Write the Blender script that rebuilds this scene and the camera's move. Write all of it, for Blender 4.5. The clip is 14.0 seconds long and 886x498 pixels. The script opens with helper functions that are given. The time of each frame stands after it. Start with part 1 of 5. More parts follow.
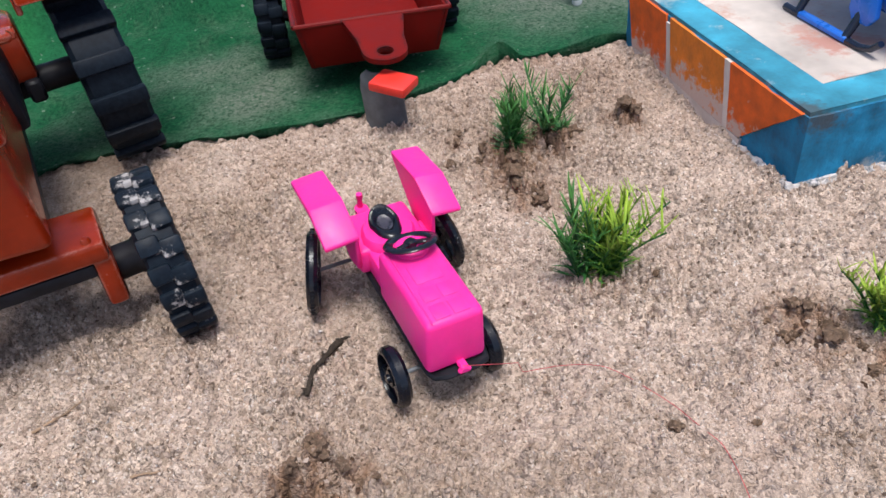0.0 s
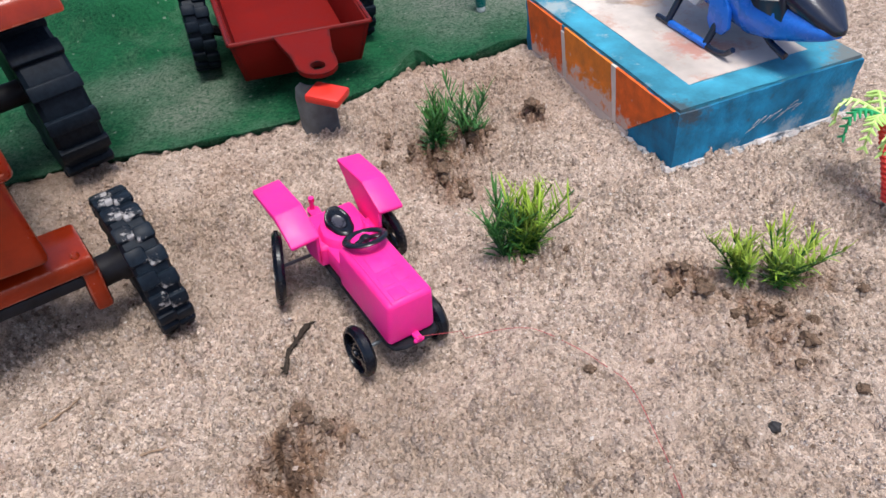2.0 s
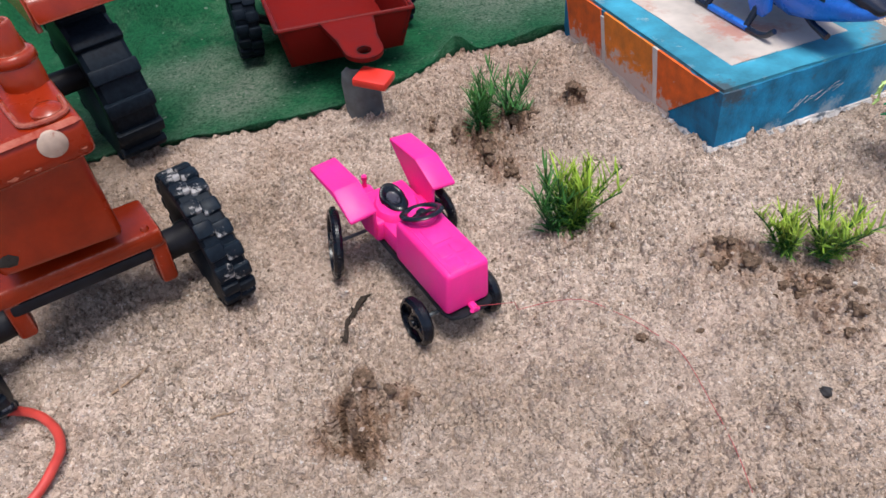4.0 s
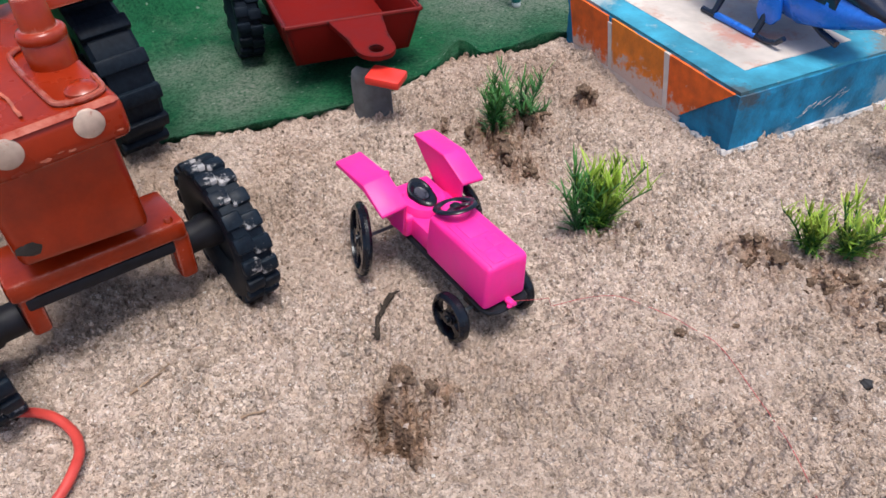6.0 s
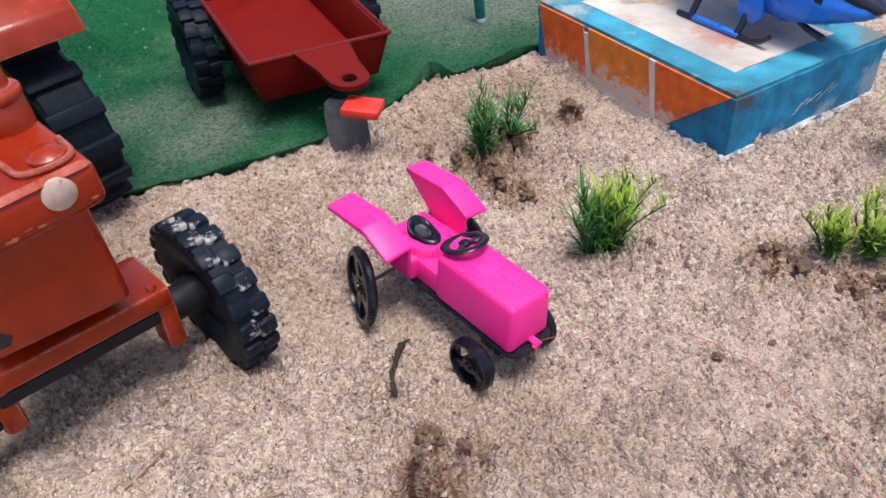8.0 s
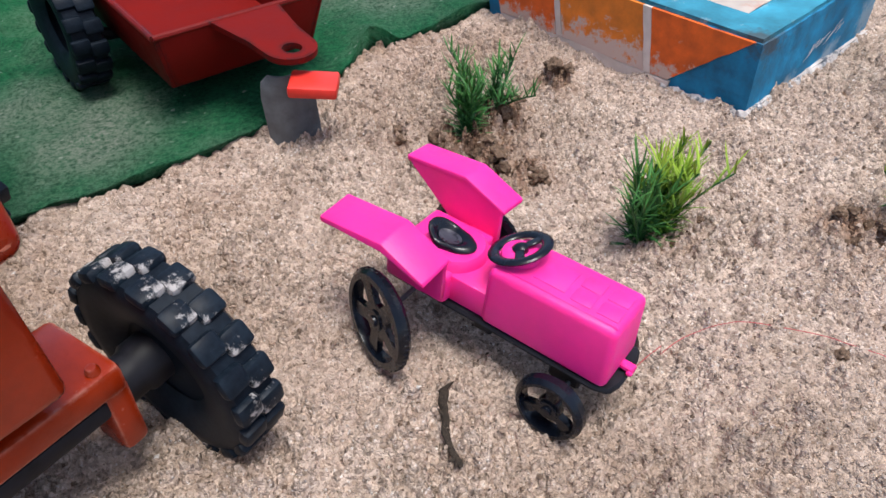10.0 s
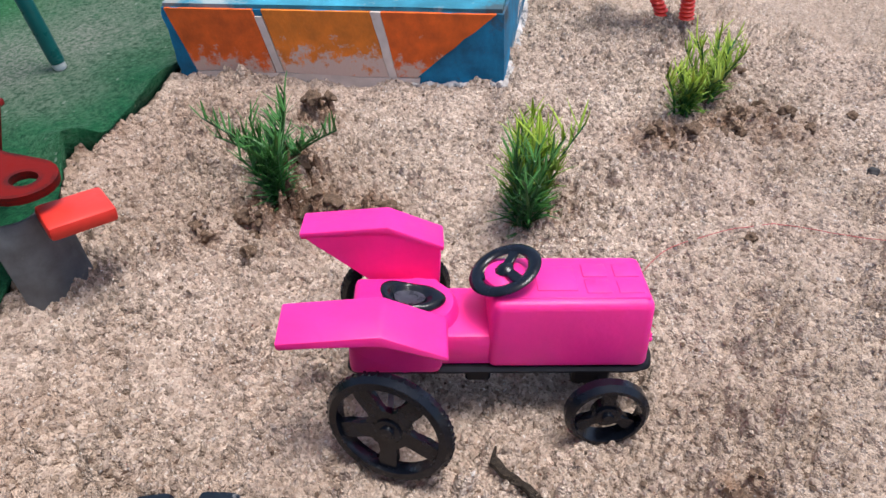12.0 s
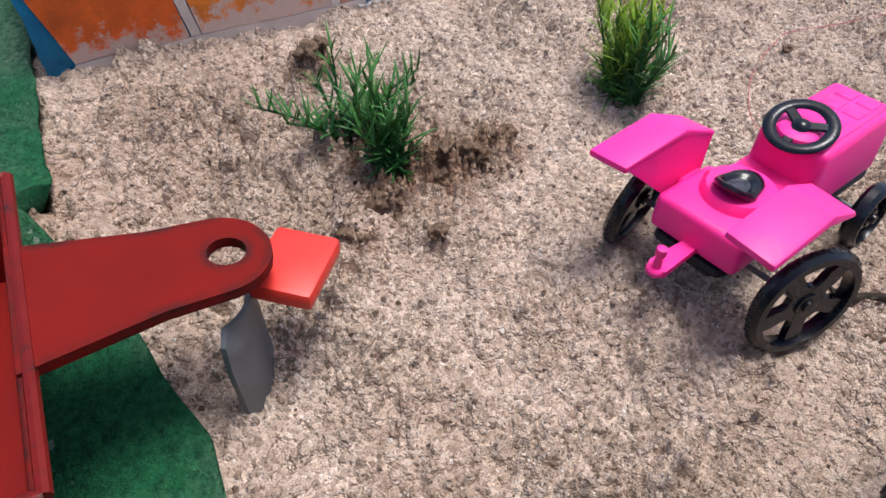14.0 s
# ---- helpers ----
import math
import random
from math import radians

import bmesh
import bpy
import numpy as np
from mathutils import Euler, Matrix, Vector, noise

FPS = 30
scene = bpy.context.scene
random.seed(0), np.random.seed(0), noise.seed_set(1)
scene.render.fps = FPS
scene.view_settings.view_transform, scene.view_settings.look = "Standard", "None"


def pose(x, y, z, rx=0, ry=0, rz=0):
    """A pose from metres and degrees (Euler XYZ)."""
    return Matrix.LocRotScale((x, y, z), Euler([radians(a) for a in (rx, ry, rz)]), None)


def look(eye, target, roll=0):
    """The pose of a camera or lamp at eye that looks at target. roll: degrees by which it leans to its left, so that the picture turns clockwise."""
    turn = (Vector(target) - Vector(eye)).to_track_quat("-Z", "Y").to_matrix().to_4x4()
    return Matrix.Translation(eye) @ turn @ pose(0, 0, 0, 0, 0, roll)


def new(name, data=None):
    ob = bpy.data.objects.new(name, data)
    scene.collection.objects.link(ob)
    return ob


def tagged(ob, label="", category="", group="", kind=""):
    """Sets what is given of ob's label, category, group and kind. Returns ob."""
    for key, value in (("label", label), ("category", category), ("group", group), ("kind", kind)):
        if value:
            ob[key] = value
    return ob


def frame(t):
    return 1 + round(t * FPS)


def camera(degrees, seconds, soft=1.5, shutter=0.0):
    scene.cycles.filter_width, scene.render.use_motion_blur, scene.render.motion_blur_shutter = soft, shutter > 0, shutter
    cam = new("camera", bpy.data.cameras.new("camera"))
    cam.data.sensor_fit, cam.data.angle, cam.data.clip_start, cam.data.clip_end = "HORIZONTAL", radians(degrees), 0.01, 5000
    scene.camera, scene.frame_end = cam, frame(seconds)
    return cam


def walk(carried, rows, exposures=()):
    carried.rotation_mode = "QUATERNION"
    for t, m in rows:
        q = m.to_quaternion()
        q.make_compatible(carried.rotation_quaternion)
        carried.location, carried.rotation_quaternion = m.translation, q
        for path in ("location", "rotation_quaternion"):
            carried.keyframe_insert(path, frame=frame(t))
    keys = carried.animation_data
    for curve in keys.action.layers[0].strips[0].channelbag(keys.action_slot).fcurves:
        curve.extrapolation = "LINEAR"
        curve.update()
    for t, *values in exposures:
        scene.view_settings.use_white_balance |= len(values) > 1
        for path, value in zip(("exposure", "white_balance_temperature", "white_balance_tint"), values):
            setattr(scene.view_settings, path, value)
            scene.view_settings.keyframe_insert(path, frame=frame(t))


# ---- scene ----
cam = camera(63.62, 14.0)
PATH = [
    (0, (0.0706, -0.2385, 0.2796), (0.0208, -0.0121, 0.0891), -8.87),
    (0.5, (0.0652, -0.2908, 0.3097), (0.0081, -0.0698, 0.1151), -10.73),
    (1, (0.0337, -0.2896, 0.3739), (-0.0214, -0.0596, 0.1894), -11.92),
    (1.5, (0.0581, -0.2891, 0.3604), (0.0329, -0.0628, 0.1651), -8.37),
    (2, (0.0590, -0.2908, 0.3311), (0.0462, -0.0672, 0.1314), -6.75),
    (2.5, (0.0526, -0.2913, 0.3166), (0.0404, -0.0723, 0.1120), -6.24),
    (3, (0.0540, -0.2897, 0.3158), (0.0388, -0.0729, 0.1090), -6.27),
    (3.5, (0.0510, -0.2962, 0.3199), (0.0371, -0.0765, 0.1161), -6.79),
    (4, (0.0342, -0.3106, 0.3319), (0.0153, -0.0877, 0.1320), -7.80),
    (4.2, (0.0185, -0.3082, 0.3310), (-0.0007, -0.0845, 0.1321), -7.89),
    (6.3, (-0.0227, -0.3136, 0.3185), (-0.0191, -0.0855, 0.1236), -4.01),
    (6.5, (-0.0269, -0.3138, 0.3186), (-0.0225, -0.0855, 0.1239), -4.19),
    (7, (-0.0196, -0.3153, 0.3179), (-0.0150, -0.0861, 0.1244), -4.78),
    (7.2, (-0.0147, -0.3168, 0.3181), (-0.0090, -0.0868, 0.1255), -4.88),
    (9.5, (-0.1238, -0.1661, 0.2751), (-0.0611, 0.0559, 0.0834), -6.24),
    (10, (-0.1056, -0.1688, 0.2596), (-0.0355, 0.0426, 0.0586), -3.69),
    (10.5, (-0.0793, -0.1785, 0.2460), (0.0050, 0.0207, 0.0381), -3.58),
    (11, (-0.1080, -0.1251, 0.2467), (0.0058, 0.0530, 0.0338), -7.23),
    (11.5, (-0.1334, -0.1091, 0.2427), (0.0194, 0.0412, 0.0327), -6.60),
    (12, (-0.1783, -0.0585, 0.2383), (0.0094, 0.0681, 0.0415), -4.41),
    (12.5, (-0.1837, 0.0303, 0.2639), (-0.0017, 0.0962, 0.0348), -0.27),
    (13, (-0.1685, 0.1081, 0.2670), (0.0115, 0.1284, 0.0278), 1.16),
    (13.5, (-0.2032, 0.1091, 0.2559), (-0.0008, 0.1329, 0.0358), -5.54),
    (14, (-0.2073, 0.2014, 0.2352), (-0.0143, 0.1732, 0.0073), 2.68),
]
walk(cam, [(t, look(eye, target, roll)) for t, eye, target, roll in PATH],
     ((0.0, 0.73), (0.5, 0.68), (1.0, 0.78), (1.5, 0.83), (2.0, 0.72), (3.0, 0.65), (4.0, 0.62), (6.5, 0.76), (7.2, 0.76), (9.5, 0.78), (14.0, 0.80)))

# ---- light ----
world = bpy.data.worlds.new("sky")
scene.world = world
world.use_nodes = True
wn = world.node_tree
sky = wn.nodes.new("ShaderNodeTexSky")
sky.sky_type = "NISHITA"
sky.sun_disc = False
sky.sun_elevation = radians(77)
sky.sun_rotation = radians(146)
sky.altitude = 200.0
sky.dust_density = 3.0
sky.air_density = 0.65
wn.links.new(sky.outputs[0], wn.nodes["Background"].inputs[0])
wn.nodes["Background"].inputs[1].default_value = 0.15
sun_data = bpy.data.lights.new("sun", "SUN")
sun_data.energy, sun_data.angle, sun_data.color = 1.9, radians(22), (0.985, 0.99, 0.985)
sun = new("sun", sun_data)
sun.matrix_world = look((0.26, -0.38, 2.0), (0, 0, 0))

# ---- scale: plans below are in decimetres, U turns them into metres ----
U = 0.1


# ---- materials ----
def mat_new(name):
    m = bpy.data.materials.new(name)
    m.use_nodes = True
    return m, m.node_tree, m.node_tree.nodes["Principled BSDF"]


def mixc(nt, fac, a, b):
    n = nt.nodes.new("ShaderNodeMix")
    n.data_type = "RGBA"
    for sock, v in ((n.inputs[0], fac), (n.inputs[6], a), (n.inputs[7], b)):
        if hasattr(v, "is_linked"):
            nt.links.new(v, sock)
        elif isinstance(v, (int, float)):
            sock.default_value = v
        else:
            sock.default_value = (*v, 1)
    return n.outputs[2]


def coords(nt, kind="Object"):
    n = nt.nodes.new("ShaderNodeTexCoord")
    return n.outputs[kind]


def noisy(nt, scale, detail=3.0, rough=0.6, vec=None, stretch=None):
    n = nt.nodes.new("ShaderNodeTexNoise")
    n.inputs["Scale"].default_value = scale
    n.inputs["Detail"].default_value = detail
    n.inputs["Roughness"].default_value = rough
    v = vec if vec is not None else coords(nt)
    if stretch:
        m = nt.nodes.new("ShaderNodeMapping")
        m.inputs["Scale"].default_value = stretch
        nt.links.new(v, m.inputs["Vector"])
        v = m.outputs[0]
    nt.links.new(v, n.inputs["Vector"])
    return n.outputs[0]


def ramp(nt, val, lo, hi, a=0.0, b=1.0):
    n = nt.nodes.new("ShaderNodeMapRange")
    n.inputs[1].default_value, n.inputs[2].default_value = lo, hi
    n.inputs[3].default_value, n.inputs[4].default_value = a, b
    nt.links.new(val, n.inputs[0])
    return n.outputs[0]


def bump(nt, bsdf, val, strength, dist):
    n = nt.nodes.new("ShaderNodeBump")
    n.inputs["Strength"].default_value, n.inputs["Distance"].default_value = strength, dist
    nt.links.new(val, n.inputs["Height"])
    nt.links.new(n.outputs[0], bsdf.inputs["Normal"])


def plastic(name, c, rough=0.4, vary=0.12, worn=None, wear=0.0, spec=0.5, scale=90, relief=0.15, sss=0.0, flake=0.0, soft=0.08, stains=(), rub=None, reach=0.0014):
    """Moulded or painted surface: mottled colour, uneven gloss, fine relief; worn: colour that shows where paint has gone;
    rub: colour of the rubbed edges."""
    m, nt, b = mat_new(name)
    n1 = noisy(nt, scale, 4)
    n2 = noisy(nt, scale * 6, 2)
    dark = tuple(v * (1 - vary * 2) for v in c)
    lite = tuple(min(1, v * (1 + vary)) for v in c)
    col = mixc(nt, ramp(nt, n1, 0.3, 0.7), dark, lite)
    if worn:
        w = noisy(nt, scale * 1.7, 6, 0.75)
        if flake:
            sep = nt.nodes.new("ShaderNodeSeparateXYZ")
            nt.links.new(coords(nt), sep.inputs[0])
            add = nt.nodes.new("ShaderNodeMath")
            nt.links.new(w, add.inputs[0])
            nt.links.new(ramp(nt, sep.outputs[2], 0.0, flake, 0.42, 0.0), add.inputs[1])
            w = add.outputs[0]
        col = mixc(nt, ramp(nt, w, 0.66 - wear, 0.66 + soft - wear), col, worn)
    for place, reach, hue, most in stains:
        d = nt.nodes.new("ShaderNodeVectorMath")
        d.operation = "DISTANCE"
        nt.links.new(coords(nt), d.inputs[0])
        d.inputs[1].default_value = place
        edge = nt.nodes.new("ShaderNodeMath")
        nt.links.new(d.outputs["Value"], edge.inputs[0])
        nt.links.new(ramp(nt, noisy(nt, 90, 6, 0.75), 0.3, 0.7, -reach * 0.6, reach * 0.6), edge.inputs[1])
        col = mixc(nt, ramp(nt, edge.outputs[0], reach * 0.35, reach, most, 0.0), col, hue)
    if rub:
        bev, geo, dot = nt.nodes.new("ShaderNodeBevel"), nt.nodes.new("ShaderNodeNewGeometry"), nt.nodes.new("ShaderNodeVectorMath")
        bev.samples = 4
        bev.inputs["Radius"].default_value = reach
        dot.operation = "DOT_PRODUCT"
        nt.links.new(bev.outputs[0], dot.inputs[0])
        nt.links.new(geo.outputs["Normal"], dot.inputs[1])
        much = nt.nodes.new("ShaderNodeMath")
        much.operation = "MULTIPLY"
        nt.links.new(ramp(nt, dot.outputs["Value"], 0.93, 0.995, 1.0, 0.0), much.inputs[0])
        nt.links.new(ramp(nt, noisy(nt, scale * 2.2, 5, 0.7), 0.36, 0.60), much.inputs[1])
        col = mixc(nt, much.outputs[0], col, rub)
    nt.links.new(col, b.inputs["Base Color"])
    nt.links.new(ramp(nt, n1, 0.3, 0.7, rough * 0.8, min(1, rough * 1.25)), b.inputs["Roughness"])
    b.inputs["Specular IOR Level"].default_value = spec
    if sss:
        b.inputs["Subsurface Weight"].default_value = sss
        b.inputs["Subsurface Radius"].default_value = (0.008, 0.003, 0.004)
    bump(nt, b, n2, relief, 0.0004)
    return m


def sand_material():
    """Grains of their own colours, pinkish beige to grey, with pale and dark ones among them; damp patches and turned soil."""
    m, nt, b = mat_new("sand")
    co = coords(nt)

    def cells(scale):
        v = nt.nodes.new("ShaderNodeTexVoronoi")
        v.inputs["Scale"].default_value = scale
        nt.links.new(co, v.inputs["Vector"])
        c = nt.nodes.new("ShaderNodeSeparateColor")
        nt.links.new(v.outputs["Color"], c.inputs[0])
        return v, c.outputs

    coarse, hue = cells(340)
    fine, shade = cells(980)
    col = mixc(nt, hue[0], (0.38, 0.288, 0.226), (0.73, 0.588, 0.479))
    col = mixc(nt, ramp(nt, shade[0], 0.0, 1.0, 0.0, 0.45), col, (0.51, 0.40, 0.324))
    col = mixc(nt, ramp(nt, hue[1], 0.84, 0.90, 0.0, 0.65), col, (0.19, 0.145, 0.105))
    col = mixc(nt, ramp(nt, shade[1], 0.86, 0.90, 0.0, 0.60), col, (0.10, 0.078, 0.060))
    col = mixc(nt, ramp(nt, shade[2], 0.965, 0.98, 0.0, 0.9), col, (0.74, 0.68, 0.62))
    col = mixc(nt, ramp(nt, noisy(nt, 9, 5, 0.6, co), 0.35, 0.7, 0.0, 0.45), col, (0.50, 0.365, 0.295))
    col = mixc(nt, ramp(nt, noisy(nt, 3.5, 4, 0.65, co), 0.46, 0.66, 0.0, 0.45), col, (0.30, 0.225, 0.165))
    col = mixc(nt, ramp(nt, noisy(nt, 60, 6, 0.8, co), 0.50, 0.66, 0.0, 0.50), col, (0.20, 0.148, 0.112))
    at = nt.nodes.new("ShaderNodeAttribute")
    at.attribute_name = "soil"
    col = mixc(nt, ramp(nt, at.outputs["Fac"], 0.05, 0.75, 0.0, 0.78), col, (0.27, 0.148, 0.085))
    # darkest soil; in the pit it also paints the hole's shade
    col = mixc(nt, ramp(nt, at.outputs["Fac"], 0.70, 1.0, 0.0, 0.75), col, (0.085, 0.052, 0.034))
    nt.links.new(col, b.inputs["Base Color"])
    b.inputs["Roughness"].default_value = 0.95
    b.inputs["Specular IOR Level"].default_value = 0.2
    both = nt.nodes.new("ShaderNodeMath")
    nt.links.new(ramp(nt, fine.outputs["Distance"], 0.0, 0.7, 1.0, 0.0), both.inputs[0])
    nt.links.new(ramp(nt, coarse.outputs["Distance"], 0.0, 0.7, 2.1, 0.0), both.inputs[1])
    bump(nt, b, both.outputs[0], 0.9, 0.00085)
    return m


def mat_material():
    m, nt, b = mat_new("green_mat")
    co = coords(nt)
    fine = noisy(nt, 300, 4, 0.8, co)
    big = noisy(nt, 48, 6, 0.75, co)
    dust = noisy(nt, 7, 6, 0.7, co)
    col = mixc(nt, ramp(nt, fine, 0.3, 0.7), (0.004, 0.034, 0.017), (0.024, 0.160, 0.066))
    col = mixc(nt, ramp(nt, big, 0.46, 0.66, 0, 0.5), col, (0.018, 0.140, 0.060))
    wide = noisy(nt, 4.5, 3, 0.6, co)
    col = mixc(nt, ramp(nt, wide, 0.50, 0.68, 0, 0.22), col, (0.030, 0.28, 0.095))
    # light on the folds, put into the colour as brighter green
    fold_light = nt.nodes.new("ShaderNodeAttribute")
    fold_light.attribute_name = "fold_light"
    less = nt.nodes.new("ShaderNodeMath")
    less.operation = "MULTIPLY"
    nt.links.new(fold_light.outputs["Fac"], less.inputs[0])
    nt.links.new(ramp(nt, fine, 0.3, 0.65, 0.45, 1.0), less.inputs[1])
    col = mixc(nt, less.outputs[0], col, (0.040, 0.34, 0.072))
    at = nt.nodes.new("ShaderNodeAttribute")
    at.attribute_name = "dust"
    add = nt.nodes.new("ShaderNodeMath")
    add.operation = "ADD"
    nt.links.new(ramp(nt, dust, 0.44, 0.72, -0.16, 0.45), add.inputs[0])
    nt.links.new(at.outputs["Fac"], add.inputs[1])
    mul = nt.nodes.new("ShaderNodeMath")
    mul.operation = "MULTIPLY"
    nt.links.new(add.outputs[0], mul.inputs[0])
    nt.links.new(ramp(nt, fine, 0.38, 0.62, 0.15, 1.0), mul.inputs[1])
    mul.use_clamp = True
    col = mixc(nt, mul.outputs[0], col, (0.265, 0.27, 0.225))
    vor = nt.nodes.new("ShaderNodeTexVoronoi")
    vor.inputs["Scale"].default_value = 420
    nt.links.new(co, vor.inputs["Vector"])
    sep = nt.nodes.new("ShaderNodeSeparateColor")
    nt.links.new(vor.outputs["Color"], sep.inputs[0])
    col = mixc(nt, ramp(nt, sep.outputs[0], 0.993, 0.997, 0.0, 0.4), col, (0.38, 0.42, 0.35))
    nt.links.new(col, b.inputs["Base Color"])
    b.inputs["Roughness"].default_value = 0.95
    b.inputs["Specular IOR Level"].default_value = 0.1
    bump(nt, b, fine, 1.0, 0.0045)
    return m


def rubber_material(name, lo, hi):
    m, nt, b = mat_new(name)
    w = noisy(nt, 75, 6, 0.75)
    col = mixc(nt, ramp(nt, noisy(nt, 300, 3), 0.3, 0.7), (0.003, 0.006, 0.011), (0.009, 0.015, 0.023))
    col = mixc(nt, ramp(nt, w, lo, hi, 0, 0.85), col, (0.50, 0.46, 0.43))
    nt.links.new(col, b.inputs["Base Color"])
    b.inputs["Roughness"].default_value = 0.5
    b.inputs["Specular IOR Level"].default_value = 0.12
    bump(nt, b, w, 0.2, 0.0006)
    return m


def lug_material(name):
    """Blue-black rubber with dried pale mud that clings to the middle of the tread."""
    m, nt, b = mat_new(name)
    w = noisy(nt, 130, 6, 0.75)
    sep = nt.nodes.new("ShaderNodeSeparateXYZ")
    nt.links.new(coords(nt), sep.inputs[0])
    mid = nt.nodes.new("ShaderNodeMath")
    mid.operation = "ABSOLUTE"
    nt.links.new(sep.outputs[1], mid.inputs[0])
    info = nt.nodes.new("ShaderNodeObjectInfo")
    add = nt.nodes.new("ShaderNodeMath")
    nt.links.new(w, add.inputs[0])
    nt.links.new(ramp(nt, mid.outputs[0], 0.0004, 0.0065, 0.11, -0.02), add.inputs[1])
    add2 = nt.nodes.new("ShaderNodeMath")
    nt.links.new(add.outputs[0], add2.inputs[0])
    nt.links.new(ramp(nt, info.outputs["Random"], 0.0, 1.0, -0.16, 0.06), add2.inputs[1])
    col = mixc(nt, ramp(nt, noisy(nt, 300, 3), 0.3, 0.7), (0.003, 0.006, 0.011), (0.010, 0.017, 0.026))
    col = mixc(nt, ramp(nt, add2.outputs[0], 0.56, 0.66, 0, 0.8), col, (0.44, 0.41, 0.39))
    nt.links.new(col, b.inputs["Base Color"])
    b.inputs["Roughness"].default_value = 0.45
    b.inputs["Specular IOR Level"].default_value = 0.14
    bump(nt, b, w, 0.3, 0.0006)
    return m


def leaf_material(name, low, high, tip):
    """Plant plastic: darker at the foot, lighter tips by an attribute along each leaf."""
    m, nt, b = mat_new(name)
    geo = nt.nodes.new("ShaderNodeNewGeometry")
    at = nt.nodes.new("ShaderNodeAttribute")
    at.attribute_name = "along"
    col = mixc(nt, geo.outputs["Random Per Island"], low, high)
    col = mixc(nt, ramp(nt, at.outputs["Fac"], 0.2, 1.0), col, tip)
    nt.links.new(col, b.inputs["Base Color"])
    b.inputs["Roughness"].default_value = 0.45
    return m


SAND = sand_material()
MAT = mat_material()
RUBBER = rubber_material("dusty_rubber", 0.56, 0.64)
RUBBER_CLEAN = rubber_material("clean_rubber", 0.70, 0.80)
LUG = lug_material("muddy_lug_rubber")
PINK = plastic("pink_plastic", (0.92, 0.022, 0.29), 0.48, 0.06, (0.95, 0.13, 0.44), 0.0, 0.45, 45, 0.4, 0.55, soft=0.2)
BLACK = plastic("black_plastic", (0.004, 0.006, 0.011), 0.24, 0.25, (0.22, 0.20, 0.18), -0.07, 0.35, 140)
CHASSIS = plastic("dull_black_plastic", (0.009, 0.009, 0.013), 0.5, 0.3, (0.16, 0.12, 0.11), -0.05, 0.25, 120)
# greyer than the seat: the sky's sheen in its dish, as colour
SHEEN_GREY = plastic("sheen_grey_plastic", (0.045, 0.042, 0.055), 0.3, 0.3, (0.16, 0.12, 0.13), 0.02, 0.5, 300, soft=0.2)
BLACK_CHIP = plastic("bare_dark_plastic", (0.02, 0.015, 0.012), 0.6, 0.2)
RED = plastic("brick_red_paint", (0.27, 0.021, 0.003), 0.22, 0.10, (0.46, 0.18, 0.12), -0.06, 0.4, 60, 0.3, rub=(0.42, 0.16, 0.11), reach=0.0025)
RED_B = plastic("rubbed_red_paint", (0.28, 0.021, 0.004), 0.28, 0.12, (0.42, 0.12, 0.07), -0.025, 0.30, 28, 0.35, soft=0.22, rub=(0.40, 0.12, 0.08), reach=0.0012)
RED_T = plastic("dark_red_paint", (0.165, 0.006, 0.004), 0.6, 0.08, (0.11, 0.010, 0.008), -0.02, 0.10, 40, 0.3, rub=(0.012, 0.010, 0.010), reach=0.005)
RIM_T = plastic("worn_dark_red_edge", (0.15, 0.006, 0.004), 0.45, 0.1, (0.018, 0.010, 0.009), 0.10, 0.2, 60, 0.4, soft=0.12)
REDBRIGHT = plastic("bright_red_plastic", (0.72, 0.035, 0.022), 0.42, 0.08)
LAMP = plastic("faded_white_paint", (0.50, 0.37, 0.29), 0.6, 0.2, (0.30, 0.06, 0.03), 0.07, 0.4, 60)
SCUFF = plastic("scuffed_red_paint", (0.40, 0.11, 0.065), 0.5, 0.3, (0.28, 0.03, 0.01), 0.12, 0.3, 120, soft=0.15)
STEEL = plastic("grey_steel", (0.11, 0.12, 0.13), 0.45, 0.2, (0.22, 0.21, 0.19), 0.03, 0.5, 90)
BLUE = plastic("blue_wall_paint", (0.013, 0.195, 0.36), 0.7, 0.25, (0.05, 0.07, 0.08), 0.05, 0.3, 60, 1.0, soft=0.12,
               stains=(((0.0, 0.01, 0.050), 0.016, (0.06, 0.055, 0.05), 0.8), ((0.0, 0.05, 0.004), 0.010, (0.40, 0.42, 0.42), 0.6), ((0.0, 0.155, 0.02), 0.018, (0.30, 0.34, 0.35), 0.6), ((0.0, 0.105, 0.006), 0.014, (0.42, 0.44, 0.44), 0.6)))
BLUELITE = plastic("light_blue_wall_paint", (0.045, 0.28, 0.39), 0.8, 0.25, (0.42, 0.46, 0.44), 0.06, 0.3, 30, 0.8, soft=0.2,
                   stains=(((0.0, 0.0, 0.053), 0.020, (0.06, 0.055, 0.05), 0.75), ((0.0, 0.162, 0.053), 0.034, (0.16, 0.15, 0.13), 0.85), ((0.245, 0.0, 0.053), 0.030, (0.30, 0.28, 0.24), 0.8), ((0.20, 0.006, 0.053), 0.020, (0.45, 0.42, 0.36), 0.6)))
ORANGE = plastic("orange_wall_paint", (0.78, 0.22, 0.03), 0.8, 0.14, (0.60, 0.45, 0.38), 0.0, 0.3, 60, 1.0, flake=0.038, soft=0.1)
